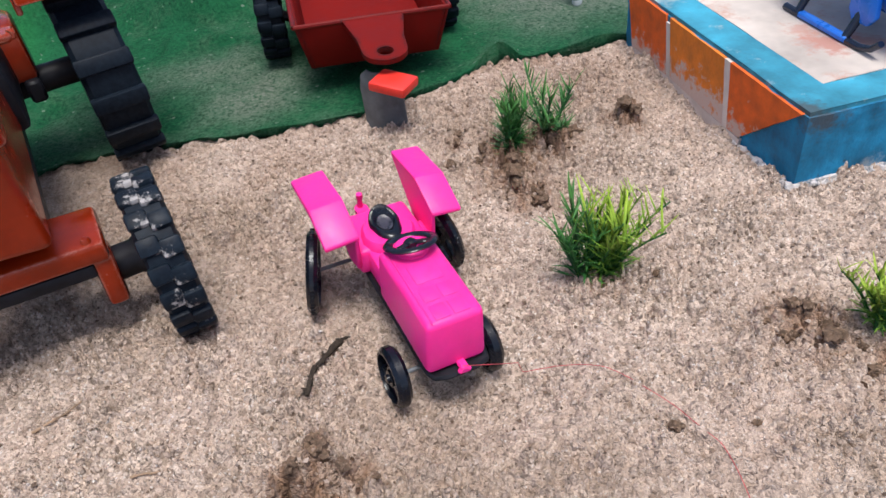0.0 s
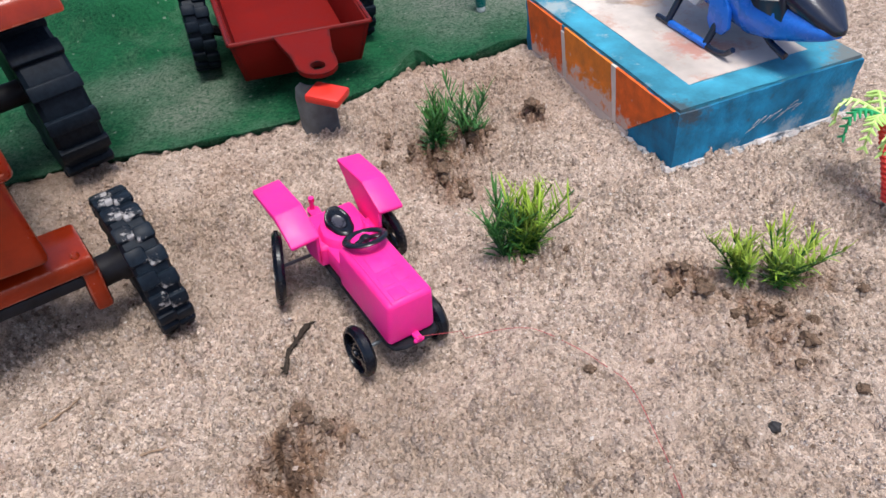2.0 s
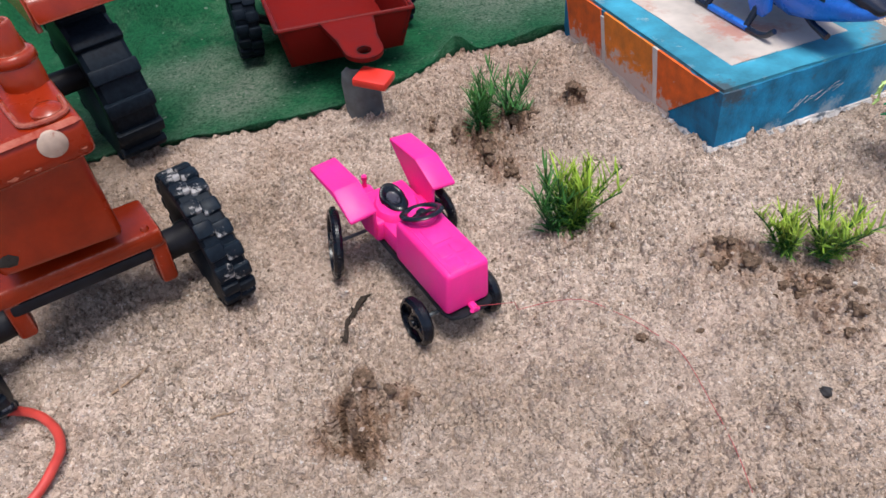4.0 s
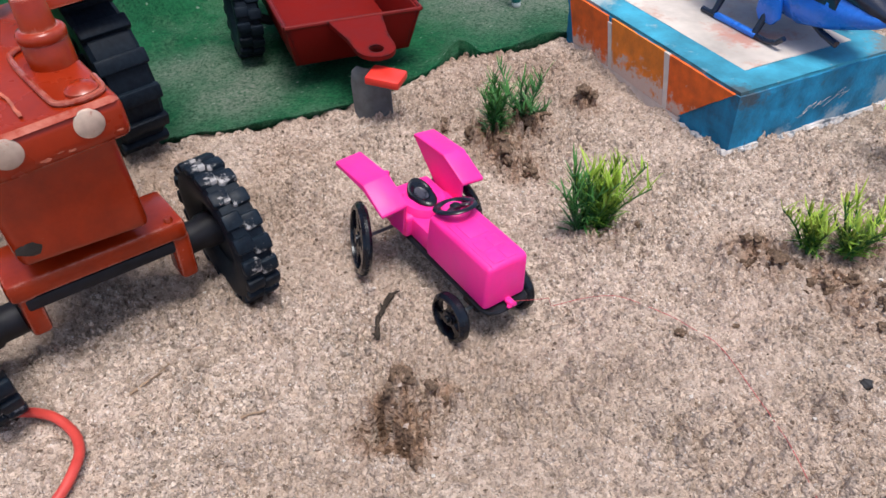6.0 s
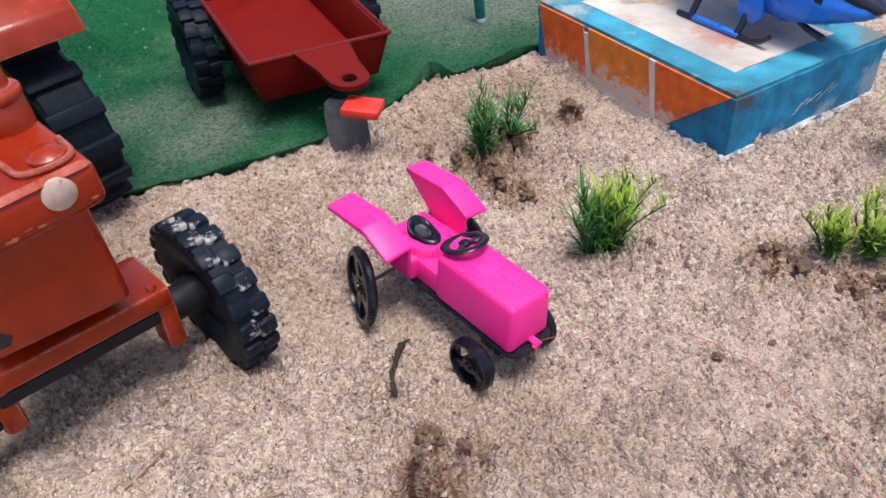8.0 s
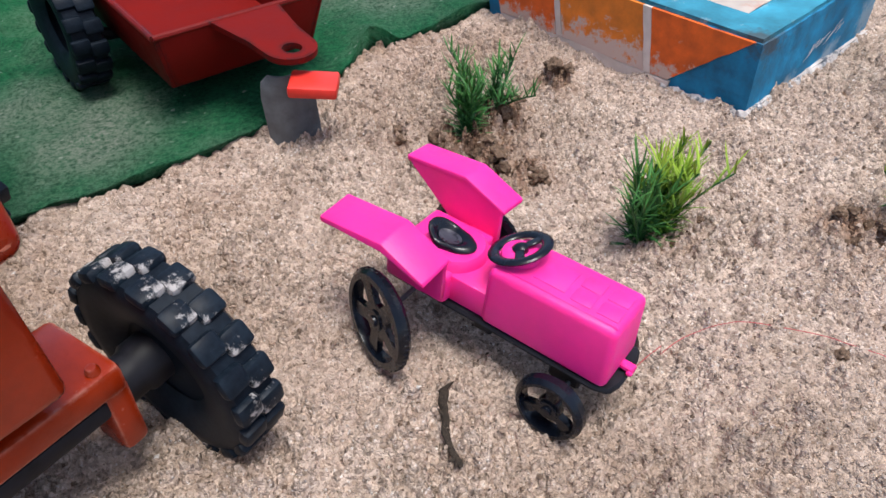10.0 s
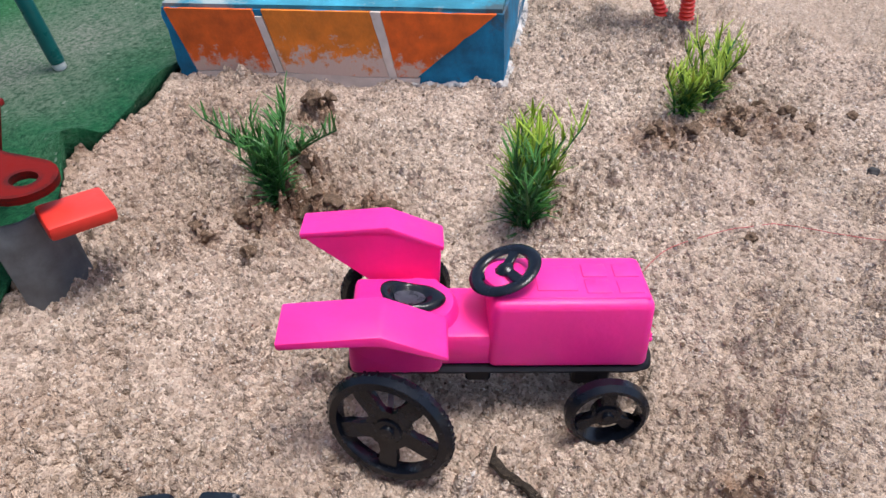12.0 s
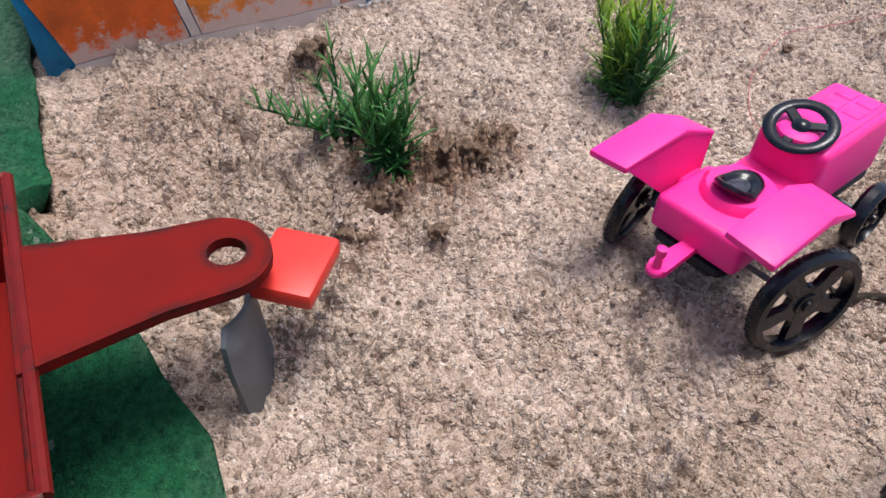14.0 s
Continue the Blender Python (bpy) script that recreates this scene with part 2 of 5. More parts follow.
ORANGE2 = plastic("deep_orange_wall_paint", (0.74, 0.13, 0.022), 0.8, 0.18, (0.56, 0.40, 0.33), 0.0, 0.3, 60, 1.0, flake=0.030, soft=0.12)
WHITEP = plastic("white_wall_paint", (0.70, 0.60, 0.53), 0.8, 0.12, (0.45, 0.30, 0.22), 0.05, 0.3, 45, 0.8)
CREAM = plastic("stained_cream_plaster", (0.55, 0.48, 0.42), 0.85, 0.16, (0.46, 0.24, 0.17), 0.12, 0.25, 18, 0.9, soft=0.2,
                stains=(((0.074, 0.064, 0.054), 0.022, (0.46, 0.20, 0.15), 0.8), ((0.097, 0.060, 0.054), 0.013, (0.48, 0.24, 0.18), 0.6), ((0.063, 0.086, 0.054), 0.016, (0.42, 0.19, 0.14), 0.6), ((0.172, 0.082, 0.054), 0.020, (0.40, 0.21, 0.11), 0.7), ((0.185, 0.060, 0.054), 0.016, (0.12, 0.09, 0.07), 0.5)))
PLASTER = plastic("flaking_plaster", (0.56, 0.52, 0.49), 0.9, 0.2, (0.16, 0.18, 0.20), 0.12, 0.2, 60, 1.0)
HBLUE = plastic("glossy_blue_plastic", (0.015, 0.17, 0.68), 0.28, 0.06)
HDARK = plastic("dark_tinted_plastic", (0.010, 0.016, 0.035), 0.16, 0.1)
SILVER = plastic("silver_plastic", (0.55, 0.57, 0.60), 0.35, 0.1, None, 0, 0.6)
PEN = plastic("teal_plastic", (0.008, 0.13, 0.12), 0.3, 0.08)
WHITE = plastic("white_plastic", (0.78, 0.78, 0.75), 0.4, 0.05)
STONE = plastic("dark_pebble", (0.03, 0.026, 0.026), 0.7, 0.3)
SOIL = plastic("damp_soil", (0.165, 0.108, 0.072), 0.95, 0.3, (0.38, 0.28, 0.22), 0.08, 0.15, 420, 1.0)
BARK = plastic("dark_twig_bark", (0.05, 0.038, 0.028), 0.9, 0.3, (0.20, 0.15, 0.11), 0.05, 0.2, 700, 1.0)
STRAW = plastic("dry_straw", (0.30, 0.20, 0.125), 0.8, 0.3)
BRICKRED = plastic("brick_fragment", (0.36, 0.12, 0.075), 0.9, 0.2, (0.45, 0.30, 0.24), 0.05, 0.2, 150, 1.0)
HOSE = plastic("red_rubber", (0.55, 0.055, 0.042), 0.4, 0.08)
THREAD = plastic("red_thread", (0.46, 0.06, 0.07), 0.7, 0.1)
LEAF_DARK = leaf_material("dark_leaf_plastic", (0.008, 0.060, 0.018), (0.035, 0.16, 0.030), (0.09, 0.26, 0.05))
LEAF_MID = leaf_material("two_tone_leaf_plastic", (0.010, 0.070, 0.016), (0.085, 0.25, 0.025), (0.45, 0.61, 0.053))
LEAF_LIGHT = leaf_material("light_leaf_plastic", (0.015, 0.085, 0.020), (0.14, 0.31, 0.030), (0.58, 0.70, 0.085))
FROND_Y = plastic("pale_green_plastic", (0.55, 0.78, 0.22), 0.4, 0.08)
FROND_G = plastic("emerald_plastic", (0.02, 0.36, 0.12), 0.4, 0.08)


# ---- mesh helpers ----
def part(name, bm, material, parent=None, label="", smooth=40, m=None):
    """Links a bmesh, drawn in decimetres, as one mesh object in metres."""
    if m is not None:
        bm.transform(m)
    bmesh.ops.recalc_face_normals(bm, faces=bm.faces)
    bm.transform(Matrix.Scale(U, 4))
    me = bpy.data.meshes.new(name)
    bm.to_mesh(me)
    bm.free()
    me.materials.append(material)
    if smooth:
        me.shade_smooth()
        me.set_sharp_from_angle(angle=radians(smooth))
    ob = new(name, me)
    if parent is not None:
        ob.parent = parent
    if label:
        tagged(ob, label)
    return ob


def thing(name, m, label, category, group="", kind=""):
    """An empty at the base of a thing; m: its pose in decimetres."""
    ob = new(name)
    ob.empty_display_size = 0.01
    m = m.copy()
    m.translation = m.translation * U
    ob.matrix_world = m
    return tagged(ob, label, category, group, kind)


def bevelled(bm, geom, width, seg=2):
    if width > 0:
        bmesh.ops.bevel(bm, geom=list(geom), offset=width, segments=seg, profile=0.5, affect="EDGES")


def box(bm, x0, x1, y0, y1, z0, z1, bev=0.0, seg=2, taper=1.0):
    """A box; taper shrinks its top in x and y."""
    cx, cy = (x0 + x1) / 2, (y0 + y1) / 2
    v = []
    for z, s in ((z0, 1.0), (z1, taper)):
        for x, y in ((x0, y0), (x1, y0), (x1, y1), (x0, y1)):
            v.append(bm.verts.new((cx + (x - cx) * s, cy + (y - cy) * s, z)))
    fs = [(0, 3, 2, 1), (4, 5, 6, 7), (0, 1, 5, 4), (1, 2, 6, 5), (2, 3, 7, 6), (3, 0, 4, 7)]
    faces = [bm.faces.new([v[i] for i in f]) for f in fs]
    bevelled(bm, {e for f in faces for e in f.edges}, bev, seg)
    return bm


def prism(bm, poly, y0, y1, bev=0.0, seg=2):
    """A polygon in x, z pushed from y0 to y1."""
    a = [bm.verts.new((x, y0, z)) for x, z in poly]
    b = [bm.verts.new((x, y1, z)) for x, z in poly]
    n = len(poly)
    faces = [bm.faces.new(a[::-1]), bm.faces.new(b)]
    faces += [bm.faces.new((a[i], a[(i + 1) % n], b[(i + 1) % n], b[i])) for i in range(n)]
    bevelled(bm, {e for f in faces for e in f.edges}, bev, seg)
    return bm


def lathe(bm, prof, n=32, axis="y", closed=False):
    """Turns (radius, along) round the axis."""
    rings = []
    for k in range(n):
        a = 2 * math.pi * k / n
        c, s = math.cos(a), math.sin(a)
        ring = []
        for r, h in prof:
            ring.append(bm.verts.new((r * c, h, r * s) if axis == "y" else (r * c, r * s, h)))
        rings.append(ring)
    m = len(prof)
    for k in range(n):
        p, q = rings[k], rings[(k + 1) % n]
        for i in range(m if closed else m - 1):
            j = (i + 1) % m
            if prof[i][0] < 1e-6 and prof[j][0] < 1e-6:
                continue
            bm.faces.new((p[i], p[j], q[j], q[i]))
    bmesh.ops.remove_doubles(bm, verts=bm.verts, dist=1e-5)
    return bm


def tube(bm, pts, r0, r1=None, n=8):
    """A round rod along points, from radius r0 to r1."""
    pts = [Vector(p) for p in pts]
    r1 = r0 if r1 is None else r1
    rings = []
    for i, p in enumerate(pts):
        d = (pts[min(i + 1, len(pts) - 1)] - pts[max(i - 1, 0)]).normalized()
        up = Vector((0, 0, 1)) if abs(d.z) < 0.9 else Vector((1, 0, 0))
        s = d.cross(up).normalized()
        t = s.cross(d)
        r = r0 + (r1 - r0) * i / max(1, len(pts) - 1)
        rings.append([bm.verts.new(p + (s * math.cos(2 * math.pi * k / n) + t * math.sin(2 * math.pi * k / n)) * r) for k in range(n)])
    for a, b in zip(rings, rings[1:]):
        for k in range(n):
            bm.faces.new((a[k], a[(k + 1) % n], b[(k + 1) % n], b[k]))
    bm.faces.new(rings[0][::-1])
    bm.faces.new(rings[-1])
    return bm


def smooth_line(pts, step=6):
    """Points along a smooth curve through the given ones."""
    p = [Vector(q) for q in pts]
    p = [p[0] * 2 - p[1]] + p + [p[-1] * 2 - p[-2]]
    out = []
    for i in range(1, len(p) - 2):
        for k in range(step):
            t = k / step
            a, b, c, d = p[i - 1], p[i], p[i + 1], p[i + 2]
            out.append(0.5 * (2 * b + (c - a) * t + (2 * a - 5 * b + 4 * c - d) * t * t + (3 * b - a - 3 * c + d) * t ** 3))
    return out + [p[-2]]


def lump(bm, r, seed, squash=0.7, rough=0.35, sub=2, at=(0, 0, 0)):
    """An uneven clod or pebble."""
    made = bmesh.ops.create_icosphere(bm, subdivisions=sub, radius=r)["verts"]
    for v in made:
        d = noise.noise(v.co / r * 1.3 + Vector((seed, seed * 0.7, 0))) * rough
        d += noise.noise(v.co / r * 3.1 + Vector((0, seed, seed))) * rough * 0.5
        v.co = v.co * (1 + d)
        v.co.z *= squash
        v.co += Vector(at)
    return bm


# ---- sand ----
def lattice(ix, iy, seed):
    h = (ix.astype(np.int64) * 374761393 + iy.astype(np.int64) * 668265263 + seed * 974711) & 0x7FFFFFFF
    h = ((h ^ (h >> 13)) * 1274126177) & 0x7FFFFFFF
    return ((h ^ (h >> 16)) & 0xFFFF) / 65535.0


def vnoise(x, y, seed):
    ix, iy = np.floor(x), np.floor(y)
    fx, fy = x - ix, y - iy
    fx, fy = fx * fx * (3 - 2 * fx), fy * fy * (3 - 2 * fy)
    a, b = lattice(ix, iy, seed), lattice(ix + 1, iy, seed)
    c, d = lattice(ix, iy + 1, seed), lattice(ix + 1, iy + 1, seed)
    return (a * (1 - fx) + b * fx) * (1 - fy) + (c * (1 - fx) + d * fx) * fy - 0.5


EDGE = ((-30.127, -3.921), (-9.032, 0.599), (-4.512, 1.484), (-3.204, 1.992), (-2.671, 2.207), (-1.697, 2.375), (-0.893, 2.620), (-0.227, 3.068), (0.0466, 3.361),
        (0.188, 3.516), (0.338, 3.410), (0.77, 3.566), (1.253, 3.704), (1.726, 3.880), (3.034, 4.466), (5.047, 5.297), (9.072, 6.861), (30.198, 14.686))


def edge_y(x):
    e = np.array(EDGE)
    return np.interp(x, e[:, 0], e[:, 1])


TX, TY, TH = -0.293, 0.610, radians(-57.6)  # the pink tractor's seat and heading
# turned soil; the first two also colour the pit's hole as shaded
SOIL_AND_SHADE_SPOTS = ((-0.545, -0.795, 0.12, 1.5), (-0.61, -0.875, 0.12, 1.1), (-0.42, -0.90, 0.22, 0.85), (-0.43, -0.57, 0.09, 0.75), (-0.24, -0.71, 0.13, 0.75), (-0.36, -0.77, 0.18, 0.75), (0.363, 1.835, 0.28, 1.0), (0.625, 2.001, 0.24, 0.95),
              (0.52, 1.447, 0.17, 0.95), (1.179, 2.275, 0.15, 0.95), (1.93, 0.26, 0.26, 0.55), (2.614, 0.286, 0.24, 0.55), (2.25, 0.02, 0.20, 0.60),
              (2.34, -0.22, 0.30, 0.50), (-0.0458, 2.077, 0.12, 0.5), (0.942, 0.525, 0.14, 0.35))


def grains(x, y, size, seed):
    """Rounded lumps packed side by side: how high each place stands on its lump, and the lump's own number."""
    cx, cy = np.floor(x / size), np.floor(y / size)
    near, second, own = np.full(x.shape, 9.0), np.full(x.shape, 9.0), np.zeros(x.shape)
    for i in (-1, 0, 1):
        for j in (-1, 0, 1):
            kx, ky = cx + i, cy + j
            d = np.hypot(x / size - kx - 0.15 - 0.7 * lattice(kx, ky, seed), y / size - ky - 0.15 - 0.7 * lattice(kx, ky, seed + 50))
            own = np.where(d < near, lattice(kx, ky, seed + 90), own)
            second = np.minimum(second, np.maximum(near, d))
            near = np.minimum(near, d)
    gap = np.clip((second - near) / 0.32, 0, 1)                               # clefts between neighbours
    return np.clip(1 - (near / 0.85) ** 4, 0, 1) * (0.05 + 0.95 * gap * (2 - gap)), own


def sand_height(x, y, bare=False):
    """Height of the sand, and how much dark soil and browner sand shows, at plan places; bare: smooth, as under the
    mat.
    """
    x, y = np.asarray(x, float), np.asarray(y, float)
    far = np.exp(-((x / 9) ** 2 + (y / 9) ** 2) ** 2)
    z = 0.05 * vnoise(x * 0.9, y * 0.9, 1) + 0.040 * vnoise(x * 2.6, y * 2.6, 2) + 0.040 * vnoise(x * 7, y * 7, 3)
    f = (x - TX) * math.cos(TH) + (y - TY) * math.sin(TH)
    l = -(x - TX) * math.sin(TH) + (y - TY) * math.cos(TH)
    w = np.exp(-(((f - 0.3) / 0.9) ** 2 + (l / 0.7) ** 2) ** 2)
    z = z * (1 - 0.6 * w) + w * (-0.062 - 0.073 * f - 0.078 * l)
    soil = np.zeros_like(z)
    for sx, sy, r, s in SOIL_AND_SHADE_SPOTS:
        d = np.exp(-((x - sx) ** 2 + (y - sy) ** 2) / (r * r))
        soil = np.maximum(soil, d * s * (0.80 + 1.1 * vnoise(x * 9, y * 9, 8) + 1.0 * vnoise(x * 27, y * 27, 9) + 0.7 * vnoise(x * 60, y * 60, 19)))
    # patchy band along the mat's edge, mixed browner through the soil value
    browner = np.exp(-np.abs(edge_y(x) - y) / 1.3) * np.clip(0.9 + 1.6 * vnoise(x * 2.2, y * 2.2, 28), 0, 1.3)
    soil = np.clip(np.maximum(soil, 0.36 * browner * (np.abs(x) < 6)), 0, 1)
    if bare:
        return z, soil
    z = z + far * (0.060 * vnoise(x * 13, y * 13, 4) + 0.030 * vnoise(x * 27, y * 27, 5))
    far = far * np.clip((edge_y(x) - y - 0.03) / 0.55, 0.05, 1)               # finer towards the mat
    loose = np.clip(0.75 + 1.5 * vnoise(x * 1.7, y * 1.7, 14) + 1.2 * vnoise(x * 5, y * 5, 15), 0.25, 1.5) + 0.5 * soil
    high, own = grains(x, y, 0.036, 61)
    z = z + far * loose * 0.044 * (0.15 + own) * high
    high, own = grains(x + 0.3, y, 0.018, 71)
    z = z + far * (0.5 + 0.5 * loose) * 0.015 * (0.2 + own) * high
    high, own = grains(x, y + 0.7, 0.085, 81)
    z = z + far * np.clip(loose - 0.45, 0, 1) * 0.085 * np.clip(own - 0.55, 0, 1) / 0.45 * high
    high, own = grains(x + 0.1, y + 0.2, 0.062, 91)
    z = z + 0.15 * soil * np.clip(own - 0.15, 0, 1) * high
    z = z + 0.10 * soil * (vnoise(x * 14, y * 14, 11) + 0.6 * vnoise(x * 33, y * 33, 13))
    wx, wy = x + 0.05 * vnoise(x * 11, y * 11, 51), y + 0.05 * vnoise(x * 11, y * 11, 52)
    hole = 1.35 * np.exp(-(((wx + 0.53) / 0.055) ** 2 + ((wy + 0.775) / 0.055) ** 2) ** 2) + 0.75 * np.exp(-((wx + 0.60) ** 2 + (wy + 0.865) ** 2) / 0.006) + 0.40 * np.exp(-((wx + 0.42) ** 2 + (wy + 0.89) ** 2) / 0.03)
    away = np.hypot(x + 0.444, y + 0.800)
    rim = np.exp(-((away - 0.30) / 0.08) ** 2)
    z = z - 0.20 * hole * (1 + 0.7 * vnoise(x * 14, y * 14, 20)) + 0.035 * rim * (1 + 1.5 * vnoise(x * 6, y * 6, 12))
    tread = np.exp(-((away - 0.46) / 0.10) ** 2) * np.clip((x + 0.40) / 0.15, 0, 1) * np.clip((-0.35 - y) / 0.2, 0, 1)
    z = z + 0.016 * tread * np.sin((y - 0.4 * x) * 52)                       # faint tread print beside the pit
    return z - 0.16 * np.clip((y - edge_y(x) - 0.03) / 0.08, 0, 1), soil


def hz(x, y):
    return float(sand_height(np.array([x]), np.array([y]))[0][0])


def grid_object(name, xs, ys, zfun, material, attr, smooth=True):
    X, Y = np.meshgrid(xs, ys)
    Z, A = zfun(X, Y)
    n, m = len(xs), len(ys)
    co = np.stack([X, Y, Z], -1).reshape(-1, 3) * U
    i = np.arange(n * m).reshape(m, n)
    quads = np.stack([i[:-1, :-1], i[:-1, 1:], i[1:, 1:], i[1:, :-1]], -1).reshape(-1, 4)
    me = bpy.data.meshes.new(name)
    me.vertices.add(n * m)
    me.vertices.foreach_set("co", co.astype(np.float32).ravel())
    me.loops.add(quads.size)
    me.loops.foreach_set("vertex_index", quads.astype(np.int32).ravel())
    me.polygons.add(len(quads))
    me.polygons.foreach_set("loop_start", np.arange(0, quads.size, 4, dtype=np.int32))
    me.update(calc_edges=True)
    a = me.attributes.new(attr, "FLOAT", "POINT")
    a.data.foreach_set("value", A.astype(np.float32).ravel())
    if smooth:
        me.shade_smooth()
    else:
        me.shade_flat()
    me.materials.append(material)
    return new(name, me)


def spaced(lo, hi, step, reach):
    """Even steps from lo to hi, growing ones out to the reach on both sides."""
    mid = list(np.arange(lo, hi + step / 2, step))
    out, d, p = [], step, 0.0
    while p < reach:
        d *= 1.16
        p += d
        out.append(p)
    return np.array([lo - v for v in out[::-1]] + mid + [mid[-1] + v for v in out])


ground = grid_object("ground", spaced(-2.6, 3.4, 0.0078, 3000), spaced(-1.9, 3.7, 0.0078, 3000), sand_height, SAND, "soil")
tagged(ground, "loose coarse pinkish-beige sand with small dents", "sand", kind="structure")


# ---- green mat ----
def mat_sheet():
    xs = np.concatenate([np.linspace(-13, -5, 60)[:-1], np.linspace(-5, 4, 300), np.linspace(4, 10, 16)[1:]])
    vs = np.concatenate([np.linspace(0, 3, 110), np.linspace(3, 13, 60)[1:]])
    X, V = np.meshgrid(xs, vs)
    wob = 0.035 * vnoise(X * 3, X * 0 + 3, 31) + 0.014 * vnoise(X * 11, X * 0, 32)
    Y = edge_y(X) + V + wob * np.exp(-V * 3)
    Z = 0.05 + 0.05 * vnoise(X * 1.3, Y * 1.3, 21) * np.clip(V, 0, 1) + 0.02 * vnoise(X * 5, Y * 5, 22)
    lumpy = np.clip((V - 0.5) / 0.8, 0, 1) * np.clip((0.3 - X) / 0.6, 0, 1) * np.clip((X + 5.5) / 1.5, 0.3, 1)
    Z = Z + lumpy * (0.20 * vnoise(X * 2.2, Y * 2.6, 24) + 0.11 * vnoise(X * 4.8, Y * 5.2, 25))
    back = np.clip((Y - 4.6) / 2.5, 0, 1)
    ridge = np.exp(-((X + 5.3 - 0.42 * (Y - 4.6)) / 0.45) ** 2) * np.clip((Y - 3.4) / 1.5, 0, 1) * 1.0
    ridge2 = np.exp(-((X + 3.3 - 0.25 * (Y - 6)) / 0.55) ** 2) * np.clip((Y - 4.6) / 1.5, 0, 1) * 0.6
    wave = 0.35 * np.sin(X * 2.1 + 0.8 * np.sin(Y * 1.3) + 0.5 * Y) + 0.22 * np.sin(X * 4.3 - 0.9 * Y + 1.0)
    folds = back * (wave + 0.9 * vnoise(X * 0.9 + 0.3 * Y, Y * 0.5, 23) + 0.55)
    Z = Z + (ridge + ridge2) * (X < -0.5) + folds * np.clip((0.2 - X) / 2.2, 0.10, 1)
    Z = Z + 1.6 * np.clip((-X - 5.2) / 4, 0, 1) ** 1.5 * np.clip((Y - 3.5) / 4, 0, 1) * (1 + 0.5 * np.sin(X * 1.7 + Y * 0.9))
    crest = -5.75 - 0.2 * (Y - 3.4)
    Z = Z + 0.75 * np.exp(-np.abs(X - crest) / 0.5) * np.clip((Y - 2.2) / 1.2, 0, 1)
    lift = np.exp(-np.abs((X - 0.19) / 0.17) ** 3) * 0.13 + np.exp(-((X - 1.05) / 0.2) ** 2) * 0.08
    Z = Z + lift * np.exp(-V * 4)
    sand, _ = sand_height(X, Y, True)
    Z = np.maximum(Z, sand + 0.045)
    m, n = X.shape
    D = np.clip(np.exp(-((X - 0.9) / 1.1) ** 2 - ((Y - 4.95) / 0.8) ** 2) * 1.15 + 0.75 * np.exp(-((X + 1.92) / 0.45) ** 2 - ((Y - 2.84) / 0.35) ** 2) + 0.7 * np.exp(-((X + 2.6) / 0.6) ** 2 - ((Y - 3.5) / 0.5) ** 2)
                + 0.45 * np.exp(-((X + 1.8) / 0.3) ** 2 - ((Y - 3.3) / 0.3) ** 2) + 0.5 * np.exp(-((X + 0.05) / 0.7) ** 2 - ((Y - 5.4) / 0.4) ** 2)
                + 0.15 * np.exp(-V * 5), 0, 1)
    patchy = 0.5 + 1.5 * vnoise(X * 0.9, Y * 0.7, 41) + 0.9 * vnoise(X * 2.3, Y * 2.0, 42)
    # where the left and far folds are painted as lit
    F = np.clip(np.clip((crest + 1.3 - X) / 0.9, 0, 1) * np.clip((X + 12) / 2, 0, 1) * (0.45 + 0.7 * patchy) + 0.30 * np.clip((Y - 4.6) / 2, 0, 1) * np.clip(patchy, 0, 1), 0, 1)
    low = sand - 0.04
    co = np.concatenate([np.stack([X, Y, Z], -1).reshape(-1, 3), np.stack([X[0], Y[0] + 0.07, low[0]], -1)]) * U
    i = np.arange(n * m).reshape(m, n)
    quads = np.stack([i[:-1, :-1], i[:-1, 1:], i[1:, 1:], i[1:, :-1]], -1).reshape(-1, 4)
    k = np.arange(n - 1)
    hem = np.stack([n * m + k, n * m + k + 1, k + 1, k], -1)
    me = bpy.data.meshes.new("green_mat")
    me.from_pydata(co.tolist(), [], np.concatenate([quads, hem]).tolist())
    a = me.attributes.new("dust", "FLOAT", "POINT")
    a.data.foreach_set("value", np.concatenate([D.ravel(), D[0]]).astype(np.float32))
    a = me.attributes.new("fold_light", "FLOAT", "POINT")
    a.data.foreach_set("value", np.concatenate([F.ravel(), F[0]]).astype(np.float32))
    me.shade_smooth()
    me.materials.append(MAT)
    return tagged(new("green_mat", me), "dusty green felt mat with folds and a ragged edge", "mat")


mat_sheet()


